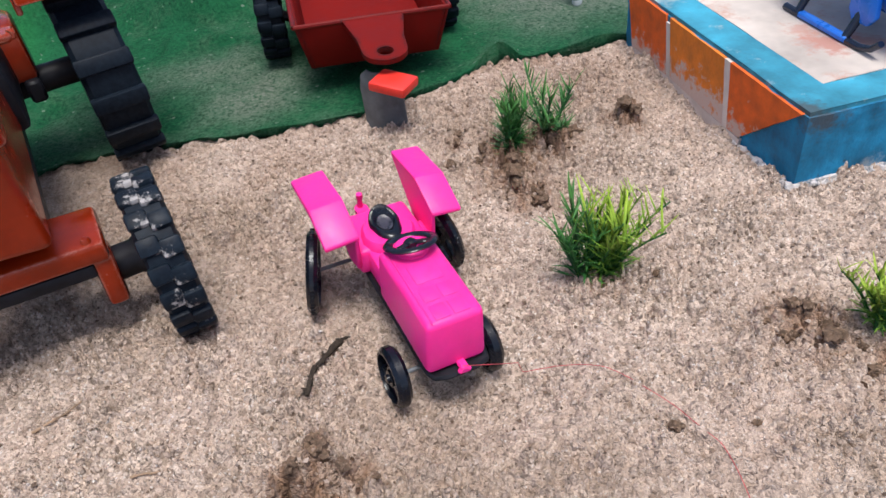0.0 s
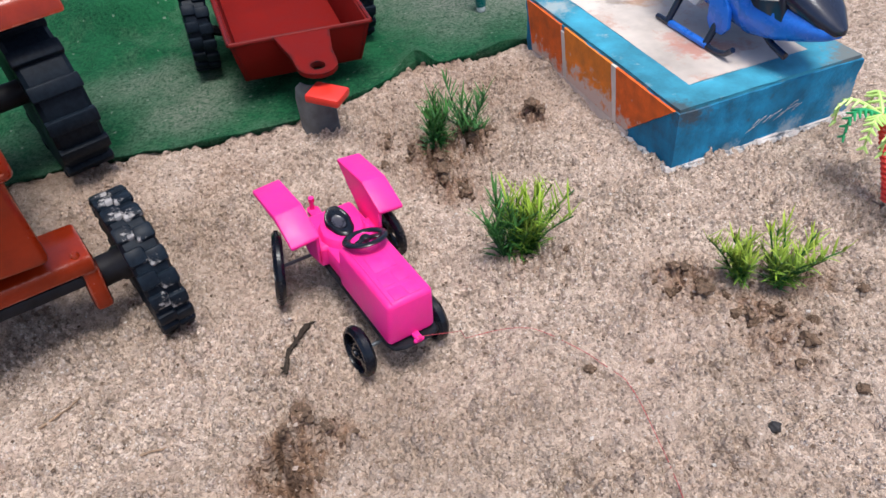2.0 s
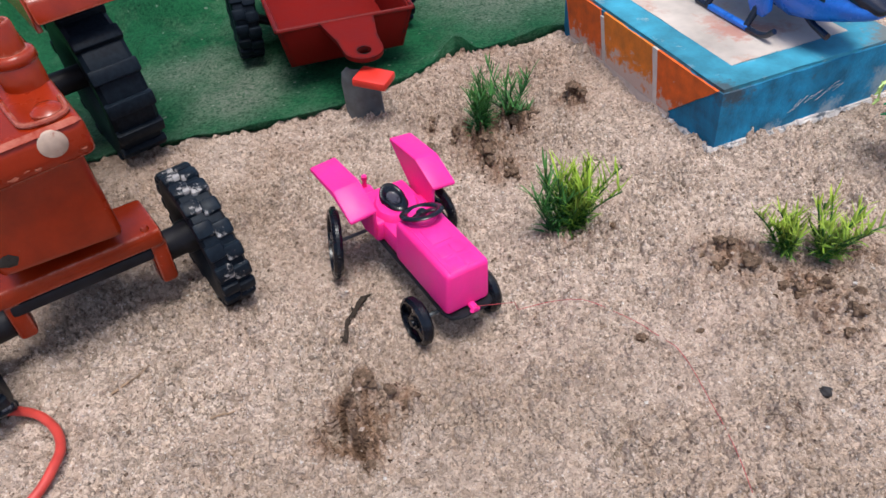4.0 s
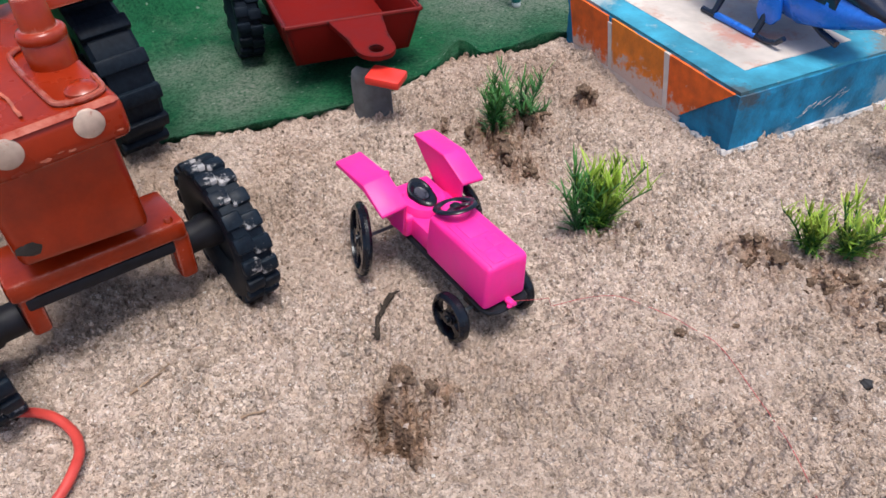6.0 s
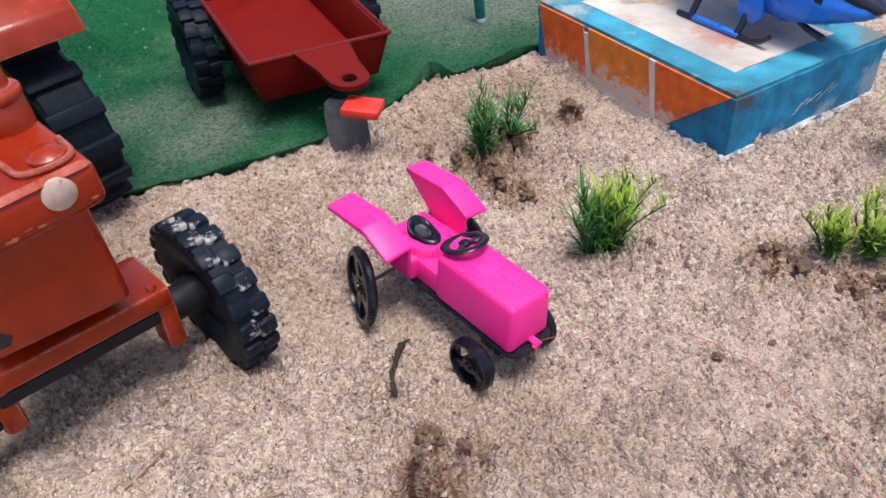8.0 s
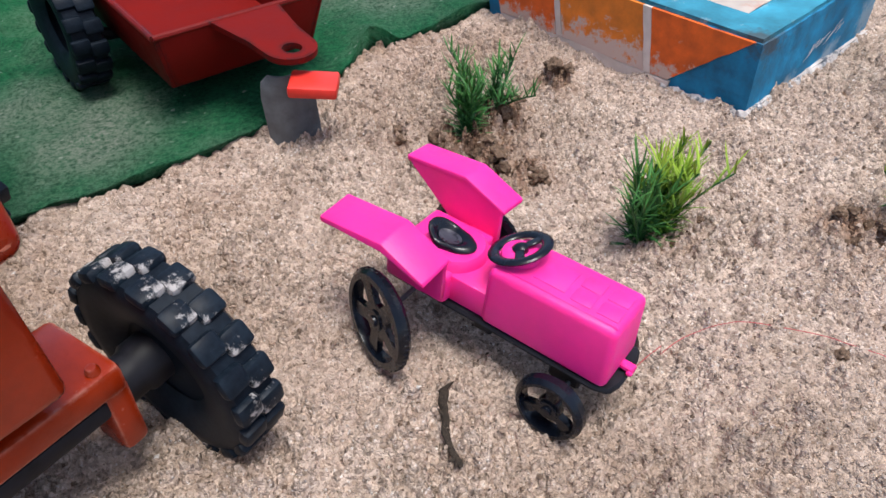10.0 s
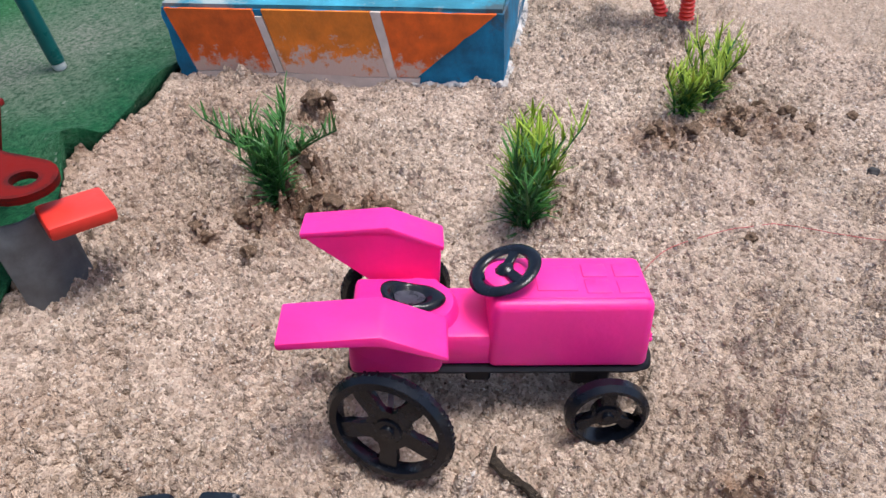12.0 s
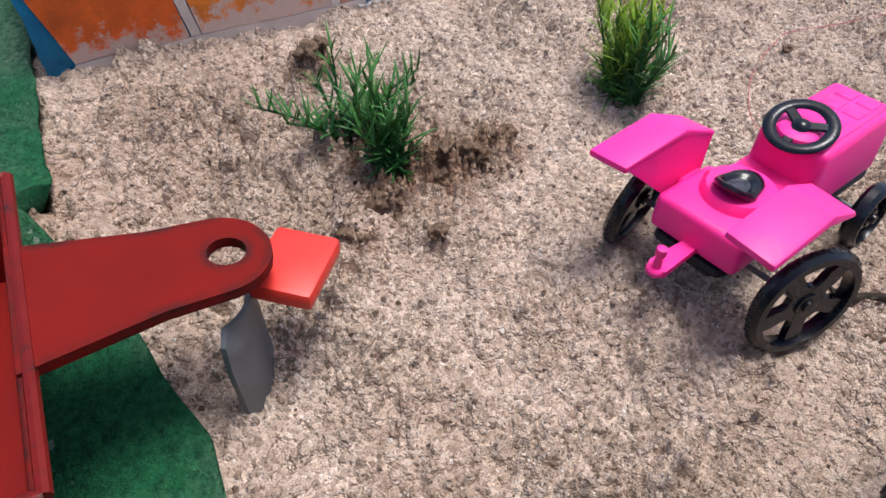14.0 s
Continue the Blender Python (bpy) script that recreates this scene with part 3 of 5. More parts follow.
# ---- pink toy tractor ----
def spoked_wheel(bm, r, w, spokes, rim, hub, lugs=0):
    """A plastic wheel about the y axis: tyre ring, hub and flat spokes, with holes between them."""
    h = w / 2
    lathe(bm, [(r - rim, -h), (r - 0.018, -h), (r, -h + 0.02), (r, h - 0.02), (r - 0.018, h), (r - rim, h), (r - rim - 0.006, 0)], 48, closed=True)
    lathe(bm, [(0, -h * 0.9), (hub, -h * 0.9), (hub, h * 0.75), (hub * 0.55, h * 0.8), (hub * 0.5, h * 1.15), (0, h * 1.2)], 24)
    lathe(bm, [(0, -h * 1.15), (hub * 0.5, -h * 1.15), (hub * 0.55, -h * 0.9)], 24)
    lathe(bm, [(0, -h * 0.45), (r * 0.36, -h * 0.45), (r * 0.36, h * 0.45), (0, h * 0.45)], 32)
    for k in range(spokes):
        a = 2 * math.pi * (k + 0.25) / spokes
        m = Matrix.Rotation(a, 4, "Y")
        part_bm = bmesh.new()
        wi, wo, mid = r * 0.20, r * 0.17, r * 0.11
        pts = [(hub * 0.6, -wi), (r * 0.42, -wi * 0.8), (r * 0.56, -mid), (r * 0.68, -mid), (r - rim * 0.9, -wo)]
        pts = pts + [(x, -z) for x, z in pts[::-1]]
        prism(part_bm, pts, -h * 0.5, h * 0.5, 0.008, 1)
        part_bm.transform(m)
        tmp = bpy.data.meshes.new("tmp")
        part_bm.to_mesh(tmp)
        part_bm.free()
        bm.from_mesh(tmp)
        bpy.data.meshes.remove(tmp)
    for k in range(lugs):
        a = 2 * math.pi * k / lugs
        one = bmesh.new()
        side = -1 if k % 2 else 1
        box(one, r - 0.012, r + 0.003, -h + 0.016 if side < 0 else -0.01, 0.01 if side < 0 else h - 0.016, -0.005, 0.005, 0.002, 1)
        one.transform(Matrix.Rotation(a, 4, "Y"))
        tmp = bpy.data.meshes.new("tmp")
        one.to_mesh(tmp)
        one.free()
        bm.from_mesh(tmp)
        bpy.data.meshes.remove(tmp)
    return bm


def pink_tractor():
    root = thing("toy_tractor", pose(TX, TY, -0.023, -4.5, 4.2, -57.6), "bright pink plastic toy tractor with black wheels standing on sand", "toy tractor")
    bm = box(bmesh.new(), 0.27, 0.888, -0.170, 0.142, 0.272, 0.588, 0.034, 4, 0.955)
    for v in bm.verts:                                                       # the moulding bulges and sags a little
        v.co.y += 0.006 * noise.noise(v.co * 4.0)
    bonnet = part("bonnet", bm, PINK, root, smooth=50)
    part("bonnet_panel", box(bmesh.new(), 0.45, 0.60, -0.085, 0.06, 0.575, 0.592, 0.005, 2), PINK, bonnet)
    for x in (0.63, 0.75):
        for y in (-0.10, -0.005):
            part("bonnet_panel", box(bmesh.new(), x, x + 0.095, y, y + 0.08, 0.575, 0.592, 0.005, 2), PINK, bonnet)
    part("bonnet_rib", box(bmesh.new(), 0.30, 0.86, -0.132, -0.118, 0.572, 0.592, 0.006, 1), PINK, bonnet)
    bm = lathe(bmesh.new(), [(0, 0.55), (0.095, 0.55), (0.085, 0.60), (0.06, 0.615), (0, 0.615)], 24, "z")
    part("steering_column", bm, PINK, bonnet, m=pose(0.345, 0, 0))
    bm = bmesh.new()
    box(bm, 0.86, 0.945, -0.022, 0.022, 0.280, 0.310, 0.008, 1)
    box(bm, 0.918, 0.945, -0.034, 0.034, 0.270, 0.296, 0.008, 1)
    part("nose_tab", bm, PINK, bonnet)
    part("gearbox_cover", box(bmesh.new(), 0.05, 0.33, -0.150, 0.145, 0.272, 0.425, 0.022, 2), PINK, root)
    bm = box(bmesh.new(), -0.245, 0.10, -0.20, 0.20, 0.272, 0.435, 0.03, 3)
    part("rear_body", bm, PINK, root)
    bm = lathe(bmesh.new(), [(0, 0.42), (0.148, 0.42), (0.142, 0.455), (0.128, 0.474), (0, 0.474)], 32, "z")
    for v in bm.verts:                                                       # squared off towards the bonnet
        if v.co.x > 0:
            v.co.x, v.co.y = v.co.x * 1.15, v.co.y * 1.08
    part("seat_pedestal", bm, PINK, root)
    for s in (-1, 1):                                                        # mudguards
        bm = bmesh.new()
        yi, yo = (0.235, 0.40) if s > 0 else (-0.205, -0.385)
        web = [(-0.455, 0.625), (-0.11, 0.655), (0.105, 0.562), (0.10, 0.33), (-0.04, 0.30), (-0.17, 0.38), (-0.42, 0.595)]
        prism(bm, web, yi - 0.012, yi + 0.012, 0.006, 1)
        prism(bm, [(-0.46, 0.632), (-0.11, 0.662), (0.118, 0.565), (0.115, 0.537), (-0.11, 0.634), (-0.455, 0.598)], min(yi - 0.012 * s, yo), max(yi - 0.012 * s, yo), 0.012, 2)
        box(bm, -0.06, 0.08, min(0.15 * s, yi), max(0.15 * s, yi), 0.33, 0.40, 0.01, 1)
        for v in bm.verts:                                                   # outer edge hangs a little
            v.co.z -= 0.10 * max(0.0, abs(v.co.y) - 0.2) * (0.9 if v.co.z > 0.5 else 0)
        part("mudguard", bm, PINK, root, smooth=40)
    bm = bmesh.new()
    outline = [(-0.20, -0.035), (-0.44, -0.035)] + [(-0.445 - 0.038 * math.sin(a), -0.038 * math.cos(a)) for a in np.linspace(0.2, math.pi - 0.2, 9)] + [(-0.44, 0.035), (-0.20, 0.035)]
    prism(bm, outline, 0.276, 0.306, 0.006, 1)
    bm.transform(Matrix(((1, 0, 0, 0), (0, 0, 1, 0), (0, 1, 0, 0), (0, 0, 0, 1))))
    pin = bmesh.new()
    lathe(pin, [(0, 0.32), (0.019, 0.32), (0.014, 0.375), (0.022, 0.390), (0.020, 0.418), (0, 0.424)], 14, "z")
    pin.transform(Matrix.Translation((-0.445, 0, -0.02)))
    hitch = part("hitch", bm, PINK, root)
    part("hitch_pin", pin, PINK, hitch)
    bm = bmesh.new()
    outline = [(-0.26, -0.145), (-0.22, -0.168), (0.84, -0.172), (0.91, -0.15), (0.93, -0.08), (0.93, 0.08), (0.91, 0.15), (0.84, 0.168), (-0.22, 0.168), (-0.26, 0.145)]
    prism(bm, outline, 0.238, 0.271, 0.012, 1)
    bm.transform(Matrix(((1, 0, 0, 0), (0, 0, 1, 0), (0, 1, 0, 0), (0, 0, 0, 1))))
    box(bm, -0.2, 0.1, -0.10, 0.10, 0.17, 0.25, 0.01, 1)
    box(bm, 0.20, 0.30, -0.09, 0.09, 0.12, 0.25, 0.01, 1)
    box(bm, 0.62, 0.77, -0.12, 0.12, 0.13, 0.25, 0.01, 1)
    part("chassis", bm, CHASSIS, root, "dull black plastic underframe", smooth=35)

    def raised(c):
        """How far the seat's back stands up at a place of the seat."""
        return 0.050 * min(1.0, max(0.0, -c.x / 0.1)) ** 1.3 * min(1.0, max(0.0, math.hypot(c.x, c.y) - 0.02) / 0.06)

    bm = lathe(bmesh.new(), [(0, 0.476), (0.036, 0.476), (0.050, 0.480), (0.060, 0.493), (0.072, 0.497), (0.084, 0.492), (0.091, 0.480), (0.089, 0.466), (0, 0.466)], 36, "z")
    for v in bm.verts:                                                       # long oval, its rim raised behind
        front = max(0.0, v.co.x) / 0.087
        v.co.y *= 1.0 - 0.07 * math.sin(min(1.0, front * 1.6) * math.pi)
        v.co.x *= 1.16 + 0.40 * front
        v.co.y *= 0.96
        v.co.z += raised(v.co)
    seat = part("seat", bm, BLACK, root, "glossy black plastic seat pan", m=pose(-0.025, 0.0, 0.004))
    # disc that paints the dish's grey reflection
    bm = lathe(bmesh.new(), [(0, 0.481), (0.030, 0.481), (0.047, 0.484), (0.047, 0.478), (0, 0.478)], 30, "z")
    for v in bm.verts:
        v.co.x *= 1.16 + 0.40 * max(0.0, v.co.x) / 0.087
        v.co.y *= 0.90
        v.co.z += raised(v.co)
    part("hollow", bm, SHEEN_GREY, seat, "grey hollow of the seat with its sky sheen painted in", m=pose(-0.025, 0.0, 0.004))
    bm = bmesh.new()
    prof = [(0.116 + 0.026 * math.cos(a), 0.012 * math.sin(a)) for a in np.linspace(0, 2 * math.pi, 11)[:-1]]
    lathe(bm, prof, 40, "z", closed=True)
    tilt = pose(0.335, 0, 0.622, 0, -22, 0)
    wheel = part("steering_wheel", bm, BLACK, root, "black plastic steering wheel", m=tilt)
    for k in range(3):
        bm = bmesh.new()
        box(bm, 0.02, 0.108, -0.021, 0.021, -0.007, 0.007, 0.005, 1)
        bm.transform(Matrix.Rotation(radians(120 * k + 60), 4, "Z"))
        part("spoke", bm, BLACK, wheel, m=tilt)
    bm = bmesh.new()
    lathe(bm, [(0, -0.03), (0.03, -0.03), (0.036, 0.005), (0.026, 0.014), (0.012, 0.022), (0, 0.022)], 20, "z")
    part("hub", bm, BLACK, wheel, m=tilt)
    for x, y, r, w, n, rim, hub, lugs, z in ((-0.089, 0.40, 0.240, 0.062, 5, 0.046, 0.050, 60, 0.242), (0.725, 0.283, 0.160, 0.074, 3, 0.032, 0.044, 0, 0.155)):
        for s in (-1, 1):
            bm = spoked_wheel(bmesh.new(), r, w, n, rim, hub, lugs)
            away = y + (0.020 if n == 5 else 0) if s < 0 else y - (0.05 if n == 5 else 0.06)
            toe = pose(x, away * s, z, (9 if s > 0 else -5) if n == 5 else 2 * s, 0, (9 if s > 0 else -20) if n == 5 else 0)
            part("wheel", bm, BLACK, root, "black plastic spoked wheel with sand on it", m=toe @ (Matrix.Rotation(0.4 * s, 4, "Y") if s > 0 else Matrix.Rotation(math.pi, 4, "Z")))
        bm = tube(bmesh.new(), [(x, -y, z), (x, y, z)], 0.012)
        part("axle", bm, STEEL, root, "thin steel axle")
    return root


pink_tractor()

bm = bmesh.new()
line = [(0.235, -0.205, 0.245), (0.40, -0.10, 0.14), (0.655, 0.01, 0.03), (0.955, -0.077, 0.012), (1.286, -0.373, 0.01), (1.40, -0.53, 0.01), (1.47, -0.95, 0.01), (1.5, -1.5, 0.01)]
strand = smooth_line(line, 12)
level = np.array([hz(p.x, p.y) for p in strand])
level = np.convolve(np.pad(level, 6, mode="edge"), np.ones(13) / 13, "valid")
tube(bm, [Vector((p.x, p.y, p.z + z + 0.018 if p.z < 0.1 else p.z)) for p, z in zip(strand, level)], 0.0019, n=5)
tagged(part("thread", bm, THREAD), "thin red thread tied to the pink tractor's nose", "thread")


# ---- red toy tractor ----
def lugged_wheel(root, m, r, w, lugs, depth, side, label, bars=False, rubber=RUBBER, lug_rubber=RUBBER):
    """A tyre about the y axis with its tread pieces, and a rim; side: +1 where its outer face looks along +y."""
    h = w / 2
    bm = bmesh.new()
    lathe(bm, [(r * 0.45, -h * 0.5), (r * 0.55, -h * 0.8), (r * 0.8, -h), (r - 0.03, -h * 0.97), (r, -h * 0.8), (r, h * 0.8), (r - 0.03, h * 0.97), (r * 0.8, h), (r * 0.55, h * 0.8), (r * 0.45, h * 0.5)], 56)
    wheel = part("wheel", bm, rubber, root, label, m=m)
    half = (0.22 if bars else 0.34) * 2 * math.pi * r / lugs
    first = {}
    for k in range(lugs):
        for s in (0,) if bars else (-1, 1):
            turn = m @ Matrix.Rotation(2 * math.pi * k / lugs + 0.24 * s * math.pi / lugs, 4, "Y")
            turn.translation = turn.translation * U
            if s not in first:
                one = bmesh.new()
                y0, y1 = (-h * 1.02, h * 1.02) if bars else ((-h * 1.04, 0.06 * h) if s < 0 else (-0.06 * h, h * 1.04))
                box(one, r - 0.03, r + depth, y0, y1, -half, half, depth * (0.4 if bars else 0.75), 2)
                first[s] = part("tread_bar" if bars else "tread_lug", one, lug_rubber, wheel)
                first[s].matrix_world = turn
            else:
                lug = new("tread_bar" if bars else "tread_lug", first[s].data)
                lug.parent = wheel
                lug.matrix_world = turn
    part("rim", rim_disc(bmesh.new(), r * 0.57, w * 0.7 * side), RUBBER_CLEAN, wheel, m=m)
    return wheel


def rim_disc(bm, r, w):
    lathe(bm, [(0, w * 0.1), (r * 0.25, w * 0.1), (r * 0.3, -w * 0.15), (r * 0.8, -w * 0.2), (r, w * 0.35), (r * 1.05, w * 0.4)], 40)
    lathe(bm, [(0, -w * 0.3), (r * 0.8, -w * 0.3), (r, -w * 0.4), (r * 1.05, -w * 0.4)], 40)
    return bm


def red_tractor():
    root = thing("toy_tractor", pose(-2.168, 0.099, -0.04, 0, 0, -52), "large brick-red plastic toy tractor with black ribbed tyres", "toy tractor")
    bm = bmesh.new()
    box(bm, -1.20, 0.33, -0.355, 0.30, 0.785, 1.52)
    for v in bm.verts:                                                       # its foot rises towards one side
        if v.co.z < 1.0:
            v.co.z += 0.06 + 0.085 * (0.30 - v.co.y) / 0.655
    bevelled(bm, bm.edges[:], 0.05, 3)
    part("engine_block", bm, RED, root)
    bm = bmesh.new()
    prism(bm, [(-1.05, 1.46), (0.40, 1.44), (0.45, 1.49), (0.45, 1.655), (0.41, 1.672), (-1.05, 1.75)], -0.365, 0.365, 0.045, 4)
    bonnet = part("bonnet", bm, RED_B, root, "scuffed red bonnet")
    bm = bmesh.new()
    tube(bm, smooth_line([(x, -0.055 + 0.003 * math.sin(9 * x), 1.687 - 0.056 * (x - 0.38)) for x in np.linspace(-1.0, 0.34, 9)], 4), 0.011, 0.009, 9)
    for v in bm.verts:                                                       # flat, uneven strip
        top = 1.687 - 0.056 * (v.co.x - 0.38)
        v.co.z = top + (v.co.z - top) * 0.32
        v.co.y += 0.014 * noise.noise(v.co * 7.0) + 0.006 * noise.noise(v.co * 25.0)
    part("seam", bm, SCUFF, bonnet, "worn pale seam")
    for y in (-0.185, 0.185):
        bm = lathe(bmesh.new(), [(0, 0.010), (0.060, 0.008), (0.071, 0.0), (0.071, -0.02), (0, -0.02)], 28, "z")
        part("headlight", bm, LAMP, bonnet, "faded white round headlight", m=pose(0.455, y, 1.595, 0, 90, 0))
    for k, (y, z, r) in enumerate(((-0.30, 1.505, 0.022), (-0.05, 1.50, 0.030), (0.02, 1.515, 0.018), (0.07, 1.50, 0.022), (0.31, 1.51, 0.020), (-0.20, 1.645, 0.02), (0.12, 1.635, 0.026))):
        bm = lump(bmesh.new(), r * 0.6, 3.1 + k, 0.5, 1.2)
        bm.transform(Matrix.Diagonal((0.12, 1.3, 1, 1)))
        part("paint_scuff", bm, SCUFF, bonnet, "pale scuff in the paint", m=pose(0.447 if z < 1.6 else 0.40, y, z, 0, 0 if z < 1.6 else -50, 0))
    bm = lathe(bmesh.new(), [(0, 0.065), (0.05, 0.06), (0.08, 0.035), (0.085, -0.03), (0, -0.03)], 24, "z")
    part("filler_cap", bm, RED, bonnet, m=pose(0.28, 0.245, 1.66))
    bm = lathe(bmesh.new(), [(0, 1.70), (0.115, 1.70), (0.115, 1.875), (0.105, 1.89), (0, 1.89)], 28, "z")
    exhaust = part("exhaust", bm, RED, bonnet, m=pose(-0.11, 0.245, -0.06))
    bm = lathe(bmesh.new(), [(0, 1.88), (0.11, 1.88), (0.12, 1.892), (0.12, 1.925), (0.108, 1.94), (0.085, 1.945), (0.076, 2.09), (0.068, 2.10), (0.056, 2.10), (0.05, 2.08), (0, 2.08)], 28, "z")
    part("exhaust_pipe", bm, RED, exhaust, m=pose(-0.11, 0.245, -0.06))
    bm = bmesh.new()                                                         # moulded ridge round the exhaust and the cap
    ridge = [(0.20, 0.335), (0.35, 0.32), (0.385, 0.22), (0.35, 0.115), (0.24, 0.09), (-0.20, 0.08), (-0.32, 0.12), (-0.345, 0.24), (-0.32, 0.335)]
    tube(bm, smooth_line([(x, y, 1.687 - 0.056 * (x - 0.38)) for x, y in ridge], 6), 0.016, n=8)
    part("moulded_ridge", bm, RED, bonnet)
    steer = pose(-0.05, 0, 0, 0, 0, -2)
    bm = bmesh.new()                                                         # front beam with two downward lugs
    box(bm, -0.14, 0.28, -0.52, 0.46, 0.645, 0.77, 0.03, 2)
    for s in (-1, 1):
        box(bm, 0.08, 0.26, 0.425 * s - 0.065, 0.425 * s + 0.045, 0.36 - 0.02 * s, 0.68, 0.03, 2, 1.0)
    part("front_beam", bm, RED, root, m=steer @ pose(0, 0, 0, -3.5, 0, 0))
    bm = box(bmesh.new(), 0.14, 0.268, -0.46, 0.37, 0.560, 0.643, 0.02, 2)
    part("axle_bar", bm, CHASSIS, root, "dull black bar under the front beam", m=steer @ pose(0, 0, 0, -3.5, 0, 0))
    bm = lathe(bmesh.new(), [(0, 0.03), (0.018, 0.028), (0.026, 0.012), (0.026, -0.03), (0, -0.03)], 14, "z")
    part("nub", bm, RED, root, m=steer @ pose(0.235, 0.425, 0.745))
    bm = lump(bmesh.new(), 0.05, 2.2, 0.8, 0.9)
    bm.transform(Matrix.Diagonal((0.08, 1, 1, 1)))
    part("paint_chip", bm, BLACK_CHIP, root, "dark chip in the paint", m=pose(0.331, -0.285, 1.03))
    bm = box(bmesh.new(), -1.9, 0.05, -0.26, 0.26, 0.60, 0.735, 0.03, 1)
    part("underframe", bm, CHASSIS, root)
    bm = box(bmesh.new(), -2.6, -1.15, -0.40, 0.36, 0.84, 1.26, 0.05, 2)
    part("rear_frame", bm, CHASSIS, root, "dull black rear deck")
    part("deck_bar", box(bmesh.new(), -1.74, -1.64, -0.50, 0.50, 1.25, 1.32, 0.015, 1), RED, root)
    part("axle_housing", box(bmesh.new(), -2.42, -1.98, -0.46, 0.50, 0.84, 1.26, 0.05, 2), RED, root)
    part("peg", box(bmesh.new(), -2.02, -1.92, 0.38, 0.49, 0.70, 0.86, 0.02, 1), CHASSIS, root, "dull black peg")
    bm = tube(bmesh.new(), [(-2.16, -0.75, 0.78), (-2.16, 0.85, 0.78)], 0.10, n=16)
    part("rear_axle", bm, CHASSIS, root, "dull black rear axle")
    bm = bmesh.new()
    box(bm, -2.15, -1.75, -0.28, 0.28, 1.30, 1.40, 0.04, 2)
    box(bm, -2.25, -2.13, -0.13, 0.22, 1.22, 1.80, 0.03, 2)
    part("seat", bm, RED, root)
    for y in (-0.36, 0.36):
        bm = box(bmesh.new(), -1.52, -1.40, y - 0.12, y + 0.12, 1.31, 1.37, 0.02, 1)
        part("step", bm, RED, root)
    bm = tube(bmesh.new(), [(-0.95, 0.04, 1.6), (-1.12, 0.06, 1.88)], 0.075, 0.055, 14)
    part("steering_column", bm, RED, root)
    tilt = pose(-1.10, 0.07, 1.88, 0, -7, 0)
    prof = [(0.30 + 0.055 * math.cos(a), 0.032 * math.sin(a)) for a in np.linspace(0, 2 * math.pi, 11)[:-1]]
    wheel = part("steering_wheel", lathe(bmesh.new(), prof, 44, "z", closed=True), RED, root, m=tilt)
    for k in range(4):
        bm = box(bmesh.new(), 0.02, 0.29, -0.045, 0.045, -0.018, 0.018, 0.01, 1)
        bm.transform(Matrix.Rotation(radians(90 * k + 20), 4, "Z"))
        part("spoke", bm, RED, wheel, m=tilt)
    part("hub", lathe(bmesh.new(), [(0, 0.10), (0.02, 0.10), (0.08, 0.03), (0.09, -0.04), (0, -0.04)], 20, "z"), RED, wheel, m=tilt)
    for s in (-1, 1):
        cy = 0.90 if s > 0 else -0.79
        bm = bmesh.new()
        prism(bm, [(-2.80, 1.30), (-2.78, 1.64), (-2.64, 1.80), (-2.06, 1.82), (-1.66, 1.60), (-1.59, 1.44), (-1.67, 1.44), (-1.73, 1.55), (-2.08, 1.73), (-2.60, 1.71), (-2.70, 1.60), (-2.72, 1.30)], cy - 0.33, cy + 0.33, 0.03, 2)
        guard = part("mudguard", bm, RED, root)
        inner = cy - 0.32 * s
        bm = prism(bmesh.new(), [(-2.74, 1.38), (-2.74, 1.62), (-2.62, 1.75), (-2.06, 1.77), (-1.69, 1.57), (-1.64, 1.38)], inner - 0.02, inner + 0.02, 0.01, 1)
        part("mudguard_wall", bm, RED, guard)
        bm = bmesh.new()                                                     # raised rim round a sunk tray
        box(bm, -2.62, -2.52, cy - 0.20, cy + 0.20, 1.79, 1.90, 0.02, 2)
        box(bm, -2.16, -2.06, cy - 0.20, cy + 0.20, 1.79, 1.87, 0.02, 2)
        box(bm, -2.54, -2.12, cy + 0.15, cy + 0.20, 1.79, 1.87, 0.015, 2)
        part("tray_rim", bm, RED, guard)
        lugged_wheel(root, pose(-2.16, cy + 0.02 * s, 0.70), 0.645, 0.38, 15, 0.045, s, "black ribbed tyre", True, RUBBER_CLEAN, RUBBER_CLEAN)
        axle = steer @ pose(0.08, 0, 0.46)
        lugged_wheel(root, axle @ (pose(0.08, 0.75, 0) if s > 0 else pose(0.02, -0.80, 0.0, 0, 0, 6)), 0.455, 0.21, 19, 0.028, s, "blue-black lugged tyre with dried mud", False, RUBBER_CLEAN, LUG)
        bm = lathe(bmesh.new(), [(0, 0.40), (0.085, 0.40), (0.085, 0.46), (0.10, 0.47), (0.10, 0.60), (0.115, 0.62), (0.115, 0.80), (0, 0.80)], 20)
        part("axle", bm, CHASSIS, root, "dull black axle stub", m=axle @ (Matrix.Identity(4) if s > 0 else Matrix.Rotation(math.pi, 4, "Z")))
    bm = tube(bmesh.new(), [(-1.85, 0.62, 1.66), (-1.95, 0.54, 2.08), (-2.10, 0.42, 2.75)], 0.045, 0.05, 10)
    part("lever", bm, RED, root, "red rod beside the mudguard")
    return root


red_tractor()


